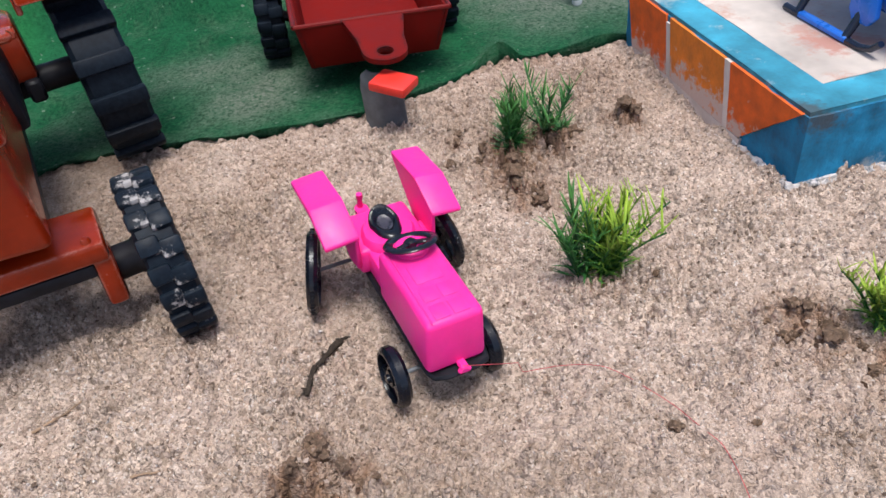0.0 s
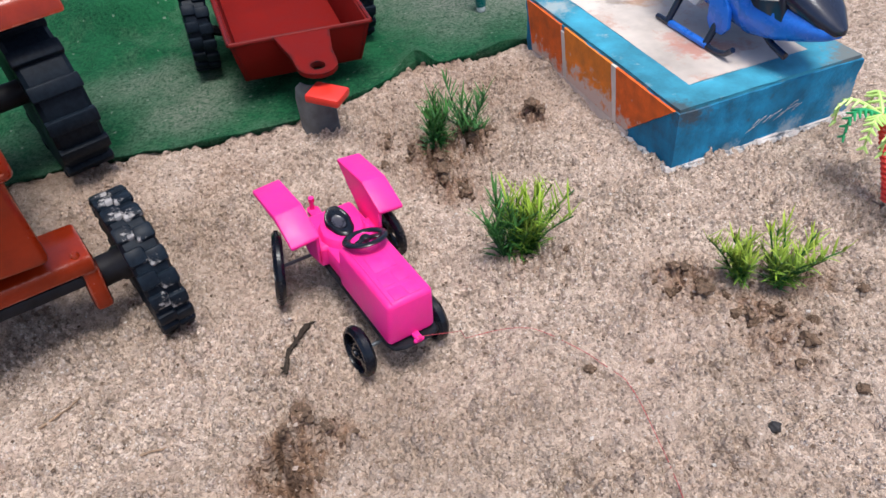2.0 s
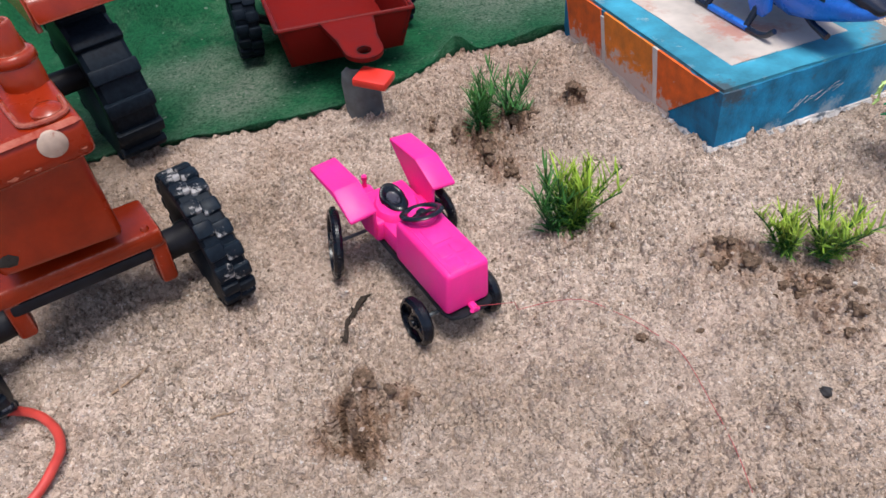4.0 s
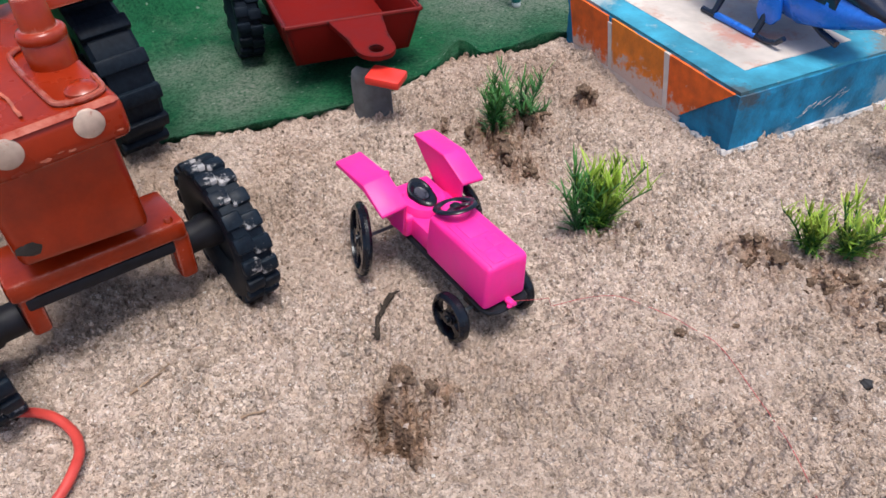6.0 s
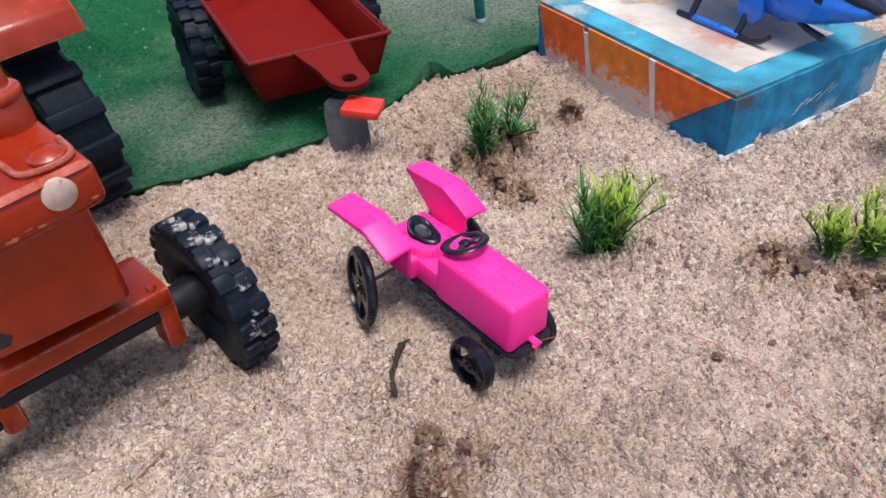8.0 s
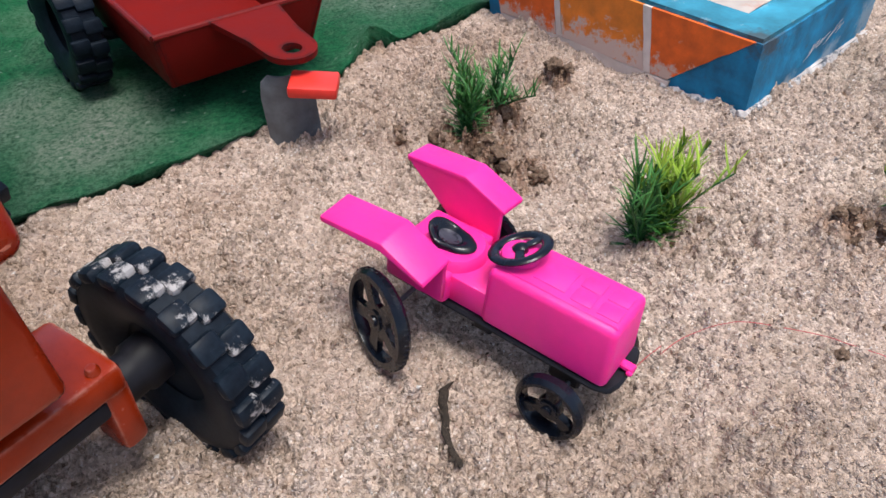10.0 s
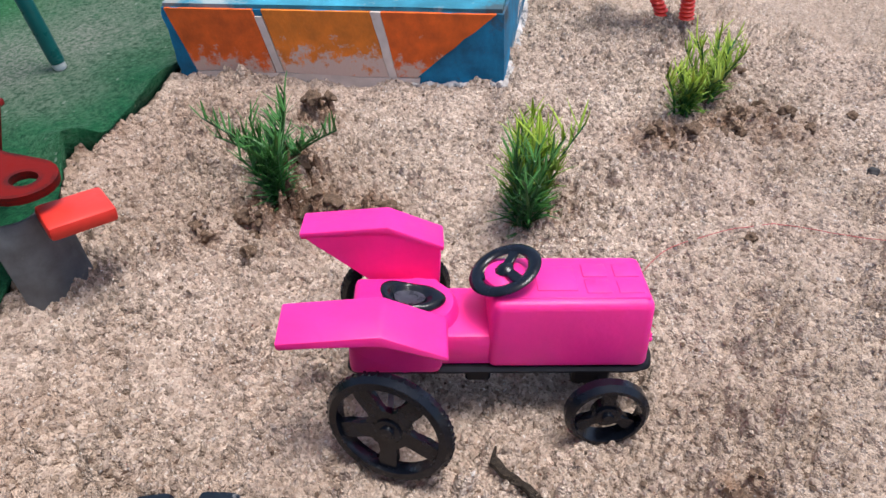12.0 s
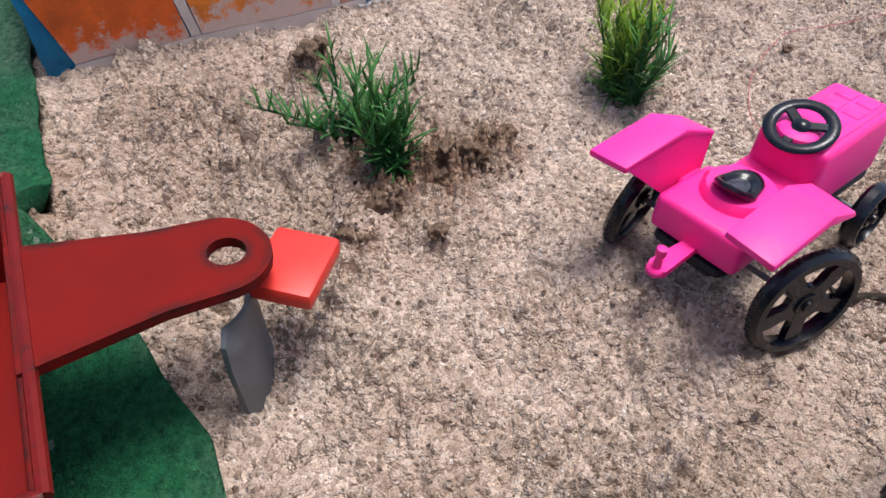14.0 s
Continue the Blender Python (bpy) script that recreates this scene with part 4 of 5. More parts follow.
# ---- red trailer ----
def trailer():
    root = thing("toy_trailer", pose(-0.796, 3.050, 0.255, -3.6, 5.3, -70.1), "dark red plastic toy trailer with black lugged tyres on the mat", "toy trailer")
    length, wt, wb, e, h, t = 2.28, 0.63, 0.546, 0.076, 0.414, 0.035

    def board(p, q, r, s, inward):
        """An upright board between two lower and two upper corners, t thick towards the inside."""
        bm = bmesh.new()
        out = [Vector(v) for v in (p, q, r, s)]
        v = [bm.verts.new(c) for c in out] + [bm.verts.new(c + Vector(inward) * t) for c in out]
        for f in ((0, 1, 2, 3), (7, 6, 5, 4), (0, 4, 5, 1), (1, 5, 6, 2), (2, 6, 7, 3), (3, 7, 4, 0)):
            bm.faces.new([v[k] for k in f])
        bevelled(bm, bm.edges[:], 0.010, 2)
        return bm

    bm = box(bmesh.new(), -length + e, -e, -wb, wb, 0.0, 0.05, 0.006, 1)
    part("floor", bm, RED_T, root)
    for s in (-1, 1):
        bm = board((-length + e, wb * s, 0), (-e, wb * s, 0), (0, wt * s, h), (-length, wt * s, h), (0, -s, 0))
        part("side_board", bm, RED_T, root)
    for x0, x1, s in ((-e, 0, -1), (-length + e, -length, 1)):
        bm = board((x0, -wb + 0.03, 0), (x0, wb - 0.03, 0), (x1, wt - 0.03, h - 0.003), (x1, -wt + 0.03, h - 0.003), (s, 0, 0))
        part("end_board", bm, RED_T, root)
    lip = bmesh.new()                                                        # rounded rim round the top
    loop = [(0, -wt), (0, wt), (-length, wt), (-length, -wt)]
    for (xa, ya), (xb, yb) in zip(loop, loop[1:] + loop[:1]):
        tube(lip, [(xa, ya, h), (xb, yb, h)], 0.020, n=8)
    part("rim_lip", lip, RIM_T, root, "rounded rim worn black in places")
    bm = bmesh.new()
    out = [(-0.03, -0.255), (0.10, -0.23), (0.36, -0.18)] + [(0.55 + 0.17 * math.sin(a), -0.17 * math.cos(a)) for a in np.linspace(0.1, math.pi - 0.1, 13)] + [(0.36, 0.18), (0.10, 0.23), (-0.03, 0.255)]
    hole = [(0.58 + 0.062 * math.cos(a), 0.062 * math.sin(a)) for a in np.linspace(0, 2 * math.pi, 17)[:-1]]
    for z in (0.385, 0.425):
        vo = [bm.verts.new((x, y, z)) for x, y in out]
        vi = [bm.verts.new((x, y, z)) for x, y in hole]
        eo = [bm.edges.new((vo[i], vo[(i + 1) % len(vo)])) for i in range(len(vo))]
        ei = [bm.edges.new((vi[i], vi[(i + 1) % len(vi)])) for i in range(len(vi))]
        bmesh.ops.triangle_fill(bm, use_beauty=True, edges=eo + ei)
    bm.verts.ensure_lookup_table()
    a, b = len(out), len(hole)
    for off, n in ((0, a), (a, b)):
        for i in range(n):
            j = (i + 1) % n
            bm.faces.new([bm.verts[k] for k in (off + i, off + j, off + j + a + b, off + i + a + b)])
    part("drawbar", bm, RED_T, root, "red drawbar plate with a round hole")
    for s in (-1, 1):
        y = 0.77 if s > 0 else -0.81
        z = 0.15 if s > 0 else 0.10
        lugged_wheel(root, pose(-1.14, y, z), 0.425, 0.235, 18, 0.03, s, "black lugged tyre", False, RUBBER_CLEAN, RUBBER_CLEAN)
        bm = tube(bmesh.new(), [(-1.14, 0.3 * s, -0.06), (-1.14, 0.55 * s, -0.055), (-1.14, y, z - 0.05)], 0.05)
        part("axle", bm, CHASSIS, root)
    return root


trailer()


# ---- small steel blade with a red grip ----
def blade():
    root = thing("toy_spade", pose(-0.654, 2.436, hz(-0.654, 2.436), 0, 0, -8), "grey steel toy spade with a red grip stuck in sand", "toy spade")
    bm = bmesh.new()
    n = 9
    front = []
    for j, z in enumerate((-0.08, 0.12, 0.30, 0.40, 0.44)):
        row = []
        for i in range(n):
            u = i / (n - 1) * 2 - 1
            half = 0.17 if j < 3 else (0.15 if j == 3 else 0.10)
            row.append((u * half, 0.05 * u * u - 0.02 + 0.03 * z, z))
        front.append(row)
    for dy in (0.0, 0.018):
        for row in front:
            for x, y, z in row:
                bm.verts.new((x, y + dy, z))
    bm.verts.ensure_lookup_table()
    m = len(front)
    idx = lambda l, j, i: bm.verts[l * m * n + j * n + i]  # noqa: E731
    for l in (0, 1):
        for j in range(m - 1):
            for i in range(n - 1):
                bm.faces.new((idx(l, j, i), idx(l, j, i + 1), idx(l, j + 1, i + 1), idx(l, j + 1, i)))
    for j in range(m - 1):
        for i in (0, n - 1):
            bm.faces.new((idx(0, j, i), idx(0, j + 1, i), idx(1, j + 1, i), idx(1, j, i)))
    for i in range(n - 1):
        for j in (0, m - 1):
            bm.faces.new((idx(0, j, i), idx(0, j, i + 1), idx(1, j, i + 1), idx(1, j, i)))
    part("blade", bm, STEEL, root)
    bm = box(bmesh.new(), 0.0, 0.30, -0.20, 0.04, 0.40, 0.475, 0.02, 2)
    part("grip", bm, REDBRIGHT, root, "bright red plastic grip", m=pose(0, 0, 0, 0, 6, -12))


blade()


# ---- painted landing pad ----
PA, PB = Vector((2.113, 1.441, 0)), Vector((1.283, 3.675, 0))
AB, LEN = (PB - PA).normalized(), (PB - PA).length
AC, WID, HI = Vector((AB.y, -AB.x, 0)), 1.62, 0.53
PAD = Matrix(((AB.x, AC.x, 0, PA.x), (AB.y, AC.y, 0, PA.y), (0, 0, 1, 0), (0, 0, 0, 1)))


def pad():
    """s runs along the orange side, u along the blue front."""
    root = thing("landing_pad", PAD, "low plastered brick platform painted blue, orange and cream", "platform")
    bm = bmesh.new()
    rows = 26
    box(bm, 0.0, LEN, 0.0, WID, -0.1, HI, 0.0)
    bmesh.ops.subdivide_edges(bm, edges=bm.edges[:], cuts=rows, use_grid_fill=True)
    for v in bm.verts:
        c = v.co
        n = noise.noise(c * 3.1) * 0.010 + noise.noise(c * 9.0) * 0.008
        mid = Vector((LEN / 2, WID / 2, 0.25))
        d = (c - mid)
        c += Vector((math.copysign(n, d.x) if c.x in (0.0,) or abs(c.x - LEN) < 1e-4 else 0, math.copysign(n, d.y) if abs(c.y) < 1e-4 or abs(c.y - WID) < 1e-4 else 0, n * 0.5 if c.z > HI - 1e-4 else 0))
        if c.z > HI - 0.03 and (min(abs(c.x), abs(c.x - LEN)) < 0.03 or min(abs(c.y), abs(c.y - WID)) < 0.03):
            c.z -= 0.018
    part("core", bm, BLUE, root, smooth=30)
    e = 0.012

    def panel(name, material, pts, face, label=""):
        """A coat of paint on one face: pts in s, z (side), u, z (front) or s, u (top)."""
        bm = bmesh.new()
        if face == "side":
            q = [(s, -e - 0.006 - 0.006 * (z < 0.08), z) for s, z in pts]
            back = [(s, 0.02, z) for s, z in pts]
        elif face == "front":
            q = [(-e - 0.006 - 0.006 * (z < 0.08), u, z) for u, z in pts]
            back = [(0.02, u, z) for u, z in pts]
        else:
            q = [(s, u, HI + e) for s, u in pts]
            back = [(s, u, HI - 0.02) for s, u in pts]
        a = [bm.verts.new(p) for p in q]
        b = [bm.verts.new(p) for p in back]
        n = len(q)
        bm.faces.new(a)
        for i in range(n):
            bm.faces.new((a[i], b[i], b[(i + 1) % n], a[(i + 1) % n]))
        bmesh.ops.subdivide_edges(bm, edges=[ed for ed in bm.edges if ed.verts[0] in a and ed.verts[1] in a], cuts=7)
        for v in bm.verts:
            w = noise.noise(v.co * 8.0) * 0.012
            if face == "side":
                v.co.x += w * (0 < v.co.x < LEN)
                v.co.z += w * (0.03 < v.co.z < HI - 0.02)
            elif face == "front":
                v.co.z += w * (0.03 < v.co.z < HI - 0.02)
            else:
                v.co.x += w
                v.co.y += w
        return part(name, bm, material, root, label, smooth=0)

    panel("paint_panel", ORANGE2, [(0.05, HI - 0.015), (0.60, 0.06), (0.74, 0.06), (0.80, HI - 0.015)], "side", "deep orange paint")
    panel("paint_stripe", WHITEP, [(0.805, HI - 0.015), (0.745, 0.06), (0.80, 0.06), (0.875, HI - 0.015)], "side", "white paint stripe")
    panel("paint_panel", ORANGE, [(0.88, HI - 0.015), (0.805, 0.06), (1.56, 0.06), (1.64, HI - 0.015)], "side", "orange paint")
    panel("paint_stripe", WHITEP, [(1.645, HI - 0.06), (1.565, 0.06), (1.62, 0.06), (1.70, HI - 0.06)], "side", "white paint stripe")
    panel("paint_panel", ORANGE2, [(1.71, HI - 0.015), (1.63, 0.06), (2.24, 0.06), (LEN - 0.03, HI - 0.015)], "side", "deep orange paint")
    panel("skirting", WHITEP, [(0.58, 0.055), (0.60, -0.05), (2.28, -0.05), (2.24, 0.055)], "side", "flaking whitish plaster")
    panel("skirting", PLASTER, [(0.0, 0.055), (0.0, -0.05), (WID, -0.05), (WID, 0.06), (1.2, 0.045), (0.9, 0.065), (0.5, 0.045), (0.25, 0.06)], "front", "flaking whitish plaster")
    bm = bmesh.new()
    path = [(0.62, -0.02, 0.0), (0.3, -0.02, 0.015), (0.0, -0.02, 0.025), (-0.02, 0.0, 0.03), (-0.02, 0.3, 0.03), (-0.02, 0.7, 0.035), (-0.02, 1.1, 0.03), (-0.02, WID - 0.02, 0.03)]
    tube(bm, smooth_line(path, 40), 0.022, n=9)
    for v in bm.verts:
        v.co += Vector((noise.noise(v.co * 24), noise.noise(v.co * 24 + Vector((3, 0, 0))), noise.noise(v.co * 9 + Vector((0, 7, 0))) + noise.noise(v.co * 33))) * 0.022
    part("plaster_bead", bm, PLASTER, root, "crumbling pale plaster along the foot", smooth=25)
    i = 0.27
    for pts in ([(0, 0), (LEN, 0), (LEN - i, i), (i, i)], [(i, i), (i, WID - i), (0, WID), (0, 0)], [(LEN, 0), (LEN, WID), (LEN - i, WID - i), (LEN - i, i)], [(i, WID - i), (LEN - i, WID - i), (LEN, WID), (0, WID)]):
        panel("border", BLUELITE, [(s * 0.992 + 0.008, u * 0.992 + 0.006) for s, u in pts], "top", "light blue painted border")
    panel("field", CREAM, [(i + 0.004, i + 0.004), (LEN - i - 0.004, i + 0.004), (LEN - i - 0.004, WID - i - 0.004), (i + 0.004, WID - i - 0.004)], "top", "stained cream plaster")
    bm = bmesh.new()
    rnd = random.Random(9)
    for k in range(9):                                                       # slanting scratches
        u, z, d = 0.62 + 0.05 * k, 0.17 + 0.012 * k + rnd.uniform(-0.03, 0.04), rnd.uniform(0.06, 0.16)
        tube(bm, [(-0.018, u, z), (-0.020, u + d * 0.5, z + 0.02 + rnd.uniform(0, 0.02)), (-0.018, u + d, z + 0.05)], 0.0008, 0.0016, 5)
    part("scrawl", bm, WHITEP, root, "white scratches in the blue paint")


pad()


# ---- blue toy helicopter on the pad ----
def loft(bm, rings, cap=True):
    vs = [[bm.verts.new(p) for p in r] for r in rings]
    n = len(vs[0])
    for a, b in zip(vs, vs[1:]):
        for k in range(n):
            bm.faces.new((a[k], a[(k + 1) % n], b[(k + 1) % n], b[k]))
    if cap:
        bm.faces.new(vs[0][::-1])
        bm.faces.new(vs[-1])
    return bm


def helicopter():
    root = thing("toy_helicopter", PAD @ pose(0.91, 1.075, HI + 0.012, 0, 0, 180), "blue and silver plastic toy helicopter on black skids", "toy helicopter")

    def ring(x, w, z0, z1, n=20, flat=0.8):
        out = []
        for k in range(n):
            a = 2 * math.pi * k / n
            c, s = math.cos(a), math.sin(a)
            out.append((x, w * math.copysign(abs(c) ** flat, c), (z0 + z1) / 2 + (z1 - z0) / 2 * math.copysign(abs(s) ** flat, s)))
        return out

    part("fuselage", loft(bmesh.new(), [ring(-1.30, 0.05, 0.72, 0.84), ring(-0.75, 0.09, 0.56, 0.88), ring(-0.52, 0.24, 0.30, 0.98), ring(-0.25, 0.30, 0.20, 1.04), ring(0.15, 0.31, 0.15, 1.00), ring(0.42, 0.30, 0.13, 0.88), ring(0.46, 0.295, 0.14, 0.60), ring(0.72, 0.25, 0.19, 0.55), ring(0.92, 0.18, 0.26, 0.48), ring(1.05, 0.11, 0.31, 0.43), ring(1.10, 0.05, 0.34, 0.40)]), HBLUE, root, "glossy blue body")
    part("windscreen", loft(bmesh.new(), [ring(0.425, 0.285, 0.48, 0.87), ring(0.62, 0.25, 0.46, 0.78), ring(0.84, 0.19, 0.42, 0.64), ring(1.00, 0.13, 0.38, 0.53), ring(1.11, 0.06, 0.36, 0.44), ring(1.14, 0.02, 0.38, 0.42)]), HDARK, root, "dark tinted windscreen nose")
    for s in (-1, 1):
        bm = prism(bmesh.new(), [(-0.46, 0.46), (-0.30, 0.28), (-0.02, 0.24), (0.06, 0.34), (-0.06, 0.70), (-0.40, 0.78)], 0.26 * s, 0.322 * s, 0.015, 2)
        panel = part("side_panel", bm, SILVER, root, "silver side panel")
        for k in range(6):
            bm = box(bmesh.new(), -0.36 + 0.03 * (6 - k) / 2, -0.12, min(0.318 * s, 0.328 * s), max(0.318 * s, 0.328 * s), 0.34 + 0.062 * k, 0.358 + 0.062 * k, 0.003, 1)
            part("slot", bm, HDARK, panel, "dark vent slot")

        def curved(bm):
            for v in bm.verts:                                               # follows the nose inward
                v.co.y -= s * 0.26 * max(0.0, v.co.x - 0.46) + s * 0.10 * max(0.0, v.co.z - 0.60)
            return bm

        bm = curved(prism(bmesh.new(), [(0.26, 0.92), (0.40, 0.62), (0.56, 0.44), (0.80, 0.39), (0.76, 0.62), (0.52, 0.86)], 0.262 * s, 0.310 * s, 0.008, 1))
        pane = part("side_window", bm, HDARK, root, "dark side window")
        for k in range(5):
            x, z = 0.37 + 0.060 * k, 0.78 - 0.068 * k
            bm = curved(prism(bmesh.new(), [(x, z), (x + 0.13, z + 0.03), (x + 0.135, z + 0.068), (x + 0.005, z + 0.038)], 0.306 * s, 0.314 * s))
            part("lettering_bar", bm, WHITE, pane, "white lettering bar")
        bm = prism(bmesh.new(), [(0.00, 0.62), (0.08, 0.68), (0.36, 0.34), (0.38, 0.20), (0.32, 0.13), (0.18, 0.13), (0.13, 0.20), (0.15, 0.32)], 0.275 * s, 0.316 * s, 0.012, 2)
        part("blue_band", bm, HBLUE, root, "raised blue band")
        y = 0.36 * s
        bm = tube(bmesh.new(), [(-0.42, y, 0.022), (0.36, y, 0.022), (0.46, y, 0.05), (0.53, y, 0.11)], 0.026, 0.022, 10)
        skid = part("skid", bm, HDARK, root, "black skid")
        bm = box(bmesh.new(), -0.25, 0.25, y - 0.030, y + 0.030, 0.004, 0.05, 0.012, 1)
        part("sleeve", bm, HBLUE, skid, "blue sleeve")
        for x in (-0.28, 0.22):
            bm = tube(bmesh.new(), [(x, y, 0.03), (x + 0.02, 0.25 * s, 0.27)], 0.028, 0.033, 10)
            part("strut", bm, HDARK, root, "dark blue strut")
    bm = tube(bmesh.new(), [(0.50, 0.10, 0.20), (0.68, 0.14, 0.16), (0.84, 0.16, 0.14)], 0.022, 0.028, 10)
    part("gun_rod", bm, HDARK, root, "black rod under the nose")


helicopter()


# ---- teal pen standing on the mat ----
def pen():
    root = thing("pen", pose(0.878, 4.52, 0.05, -4, -3, 0), "teal plastic pen standing upright on the mat", "pen")
    part("barrel", lathe(bmesh.new(), [(0, 0.06), (0.05, 0.06), (0.056, 0.09), (0.056, 2.6), (0, 2.6)], 20, "z"), PEN, root)
    part("tip", lathe(bmesh.new(), [(0, 0.0), (0.035, 0.0), (0.048, 0.02), (0.048, 0.062), (0, 0.062)], 20, "z"), WHITE, root, "white pen end")
    part("clip", box(bmesh.new(), -0.016, 0.016, -0.07, -0.055, 0.75, 1.9, 0.004, 1), SILVER, root, "pale lettering strip")


pen()


# ---- plastic plants ----
def leaf(bm, lay, base, yaw, lean, length, width, droop):
    """One narrow folded leaf that bends over, with its share of the way in the attribute."""
    n = 5
    d = Vector((math.cos(yaw), math.sin(yaw), 0))
    s = Vector((-d.y, d.x, 0))
    p, ang = Vector(base), lean
    rows = []
    for i in range(n + 1):
        t = i / n
        w = width * (0.55 + 0.9 * t - 1.42 * t * t) if i < n else width * 0.02
        up = Vector((0, 0, 1))
        fold = (d * math.cos(ang) - up * math.sin(ang)) * w * 0.5
        rows.append([(bm.verts.new(p + s * w + fold), t), (bm.verts.new(p), t), (bm.verts.new(p - s * w + fold), t)])
        ang += droop / n
        p = p + (d * math.sin(ang) + up * math.cos(ang)) * length / n
    for r in rows:
        for v, t in r:
            v[lay] = t
    for a, b in zip(rows, rows[1:]):
        for k in range(2):
            bm.faces.new((a[k][0], a[k + 1][0], b[k + 1][0], b[k][0]))


def plant(name, x, y, clumps, seed, label):
    """Clumps: offset x, y, height, spread, number of stems, leaf material, and which way all its stems lean."""
    rnd = random.Random(seed)
    root = thing(name, pose(x, y, hz(x, y) - 0.01), label, "plant", "plastic plants in the sand")
    for cx, cy, h, spread, stems, material, *over in clumps:
        drift = Vector((*over[0], 0)) if over else Vector()
        bm = bmesh.new()
        lay = bm.verts.layers.float.new("along")
        wood = bmesh.new()
        for _ in range(stems):
            yaw = rnd.uniform(0, 2 * math.pi)
            lean = rnd.uniform(0.05, 0.5) * spread
            hh = h * rnd.uniform(0.55, 1.0)
            foot = Vector((cx + rnd.uniform(-0.04, 0.04), cy + rnd.uniform(-0.04, 0.04), 0))
            pts = []
            for k in range(6):
                t = k / 5
                out = hh * math.sin(lean) * t * (0.6 + 0.5 * t)
                pts.append(foot + drift * hh * t * t + Vector((math.cos(yaw) * out, math.sin(yaw) * out, hh * 0.8 * math.cos(lean) * t)))
            tube(wood, pts, 0.009, 0.005, 5)
            for k in range(24):
                t = 0.06 + 0.94 * k / 23
                i = min(4, int(t * 5))
                p = pts[i].lerp(pts[i + 1], t * 5 - i)
                leaf(bm, lay, p, rnd.uniform(0, 2 * math.pi), rnd.uniform(0.5, 1.15) * (1.2 - 0.7 * t), h * rnd.uniform(0.17, 0.29), 0.0080 + 0.004 * rnd.random(), rnd.uniform(-0.3, 0.6))
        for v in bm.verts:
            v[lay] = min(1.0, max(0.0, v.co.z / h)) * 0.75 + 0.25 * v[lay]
        tuft = part("tuft", wood, LEAF_DARK, root)
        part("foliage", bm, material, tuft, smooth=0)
    return root


plant("plastic_plant", 0.424, 1.962, [(-0.06, -0.05, 0.66, 1.0, 12, LEAF_DARK), (0.19, 0.16, 0.58, 1.5, 10, LEAF_DARK)], 3, "dark green plastic grass plant in two tufts on turned soil")
plant("plastic_plant", 0.923, 0.680, [(-0.11, -0.03, 0.70, 0.5, 7, LEAF_DARK), (-0.02, 0.03, 0.74, 0.6, 8, LEAF_MID), (0.04, 0.0, 0.68, 0.9, 13, LEAF_MID, (0.34, -0.10))], 5, "plastic grass plant, dark green foot and yellow-green tips")
plant("plastic_plant", 2.337, 0.207, [(-0.11, 0.06, 0.50, 1.1, 12, LEAF_LIGHT, (-0.1, 0.0)), (0.10, -0.04, 0.54, 1.0, 13, LEAF_LIGHT, (0.16, 0.0))], 8, "yellow-green plastic grass plant in two tufts")
plant("plastic_plant", 4.261, 1.699, [(0, 0, 0.5, 1.0, 14, LEAF_MID), (0.2, 0.1, 0.5, 1.0, 12, LEAF_DARK)], 11, "dense green plastic grass plant with lime tips")


def palm():
    root = thing("plastic_palm", pose(3.369, 0.695, hz(3.369, 0.695)), "plastic toy palm with two red trunks and pale green fronds", "toy palm")
    rnd = random.Random(4)
    for sx, top, h in ((1, (-0.06, 0.37), 0.47), (-1, (0.05, -0.05), 0.47)):
        bm = bmesh.new()
        prof = []
        for k in range(17):
            z = h * k / 16
            prof += [(0.058 - 0.018 * k / 16, z), (0.046 - 0.016 * k / 16, z + h / 40)]
        lathe(bm, [(0, 0)] + prof + [(0, h + 0.02)], 12, "z")
        for v in bm.verts:
            t = v.co.z / h
            v.co.x += top[0] * t ** 1.2
            v.co.y += sx * 0.09 + (top[1] - sx * 0.09) * t ** 1.1
        trunk = part("trunk", bm, REDBRIGHT, root, "ringed bright red trunk")
        for k in range(8):
            yaw = 2 * math.pi * k / 8 + rnd.uniform(-0.2, 0.2)
            d, s = Vector((math.cos(yaw), math.sin(yaw), 0)), Vector((-math.sin(yaw), math.cos(yaw), 0))
            length, bm = rnd.uniform(0.26, 0.33), bmesh.new()
            pts = [Vector((top[0], top[1], h)) + d * length * math.sin(t * 1.75) * 0.85 + Vector((0, 0, 0.10 * math.sin(t * 2.6) - 0.16 * t * t * t)) for t in np.linspace(0, 1, 9)]
            tube(bm, pts, 0.014, 0.006, 6)
            for i in range(1, 9):
                w = 0.075 * (1 - 0.55 * i / 8)
                for sg in (-1, 1):
                    tube(bm, [pts[i], pts[i] + s * sg * w + d * 0.02 - Vector((0, 0, 0.025))], 0.013, 0.006, 5)
            part("frond", bm, FROND_G if k % 3 == 1 else FROND_Y, trunk, "emerald frond" if k % 3 == 1 else "pale green frond")


palm()


# ---- red rubber ring, stones, clods, twigs, straws ----
bm = bmesh.new()
cx, cy, rr = -2.582, -1.039, 0.45
pts = [(cx + rr * math.cos(a) * (1.05 + 0.06 * math.sin(2 * a)), cy + rr * math.sin(a), 0.075 + float(sand_height(cx + rr * math.cos(a), cy + rr * math.sin(a), True)[0])) for a in np.linspace(-1.2, 4.6, 60)]
tube(bm, pts, 0.028, n=10)
tagged(part("rubber_hose", bm, HOSE), "curl of thin red rubber hose lying on sand", "hose")


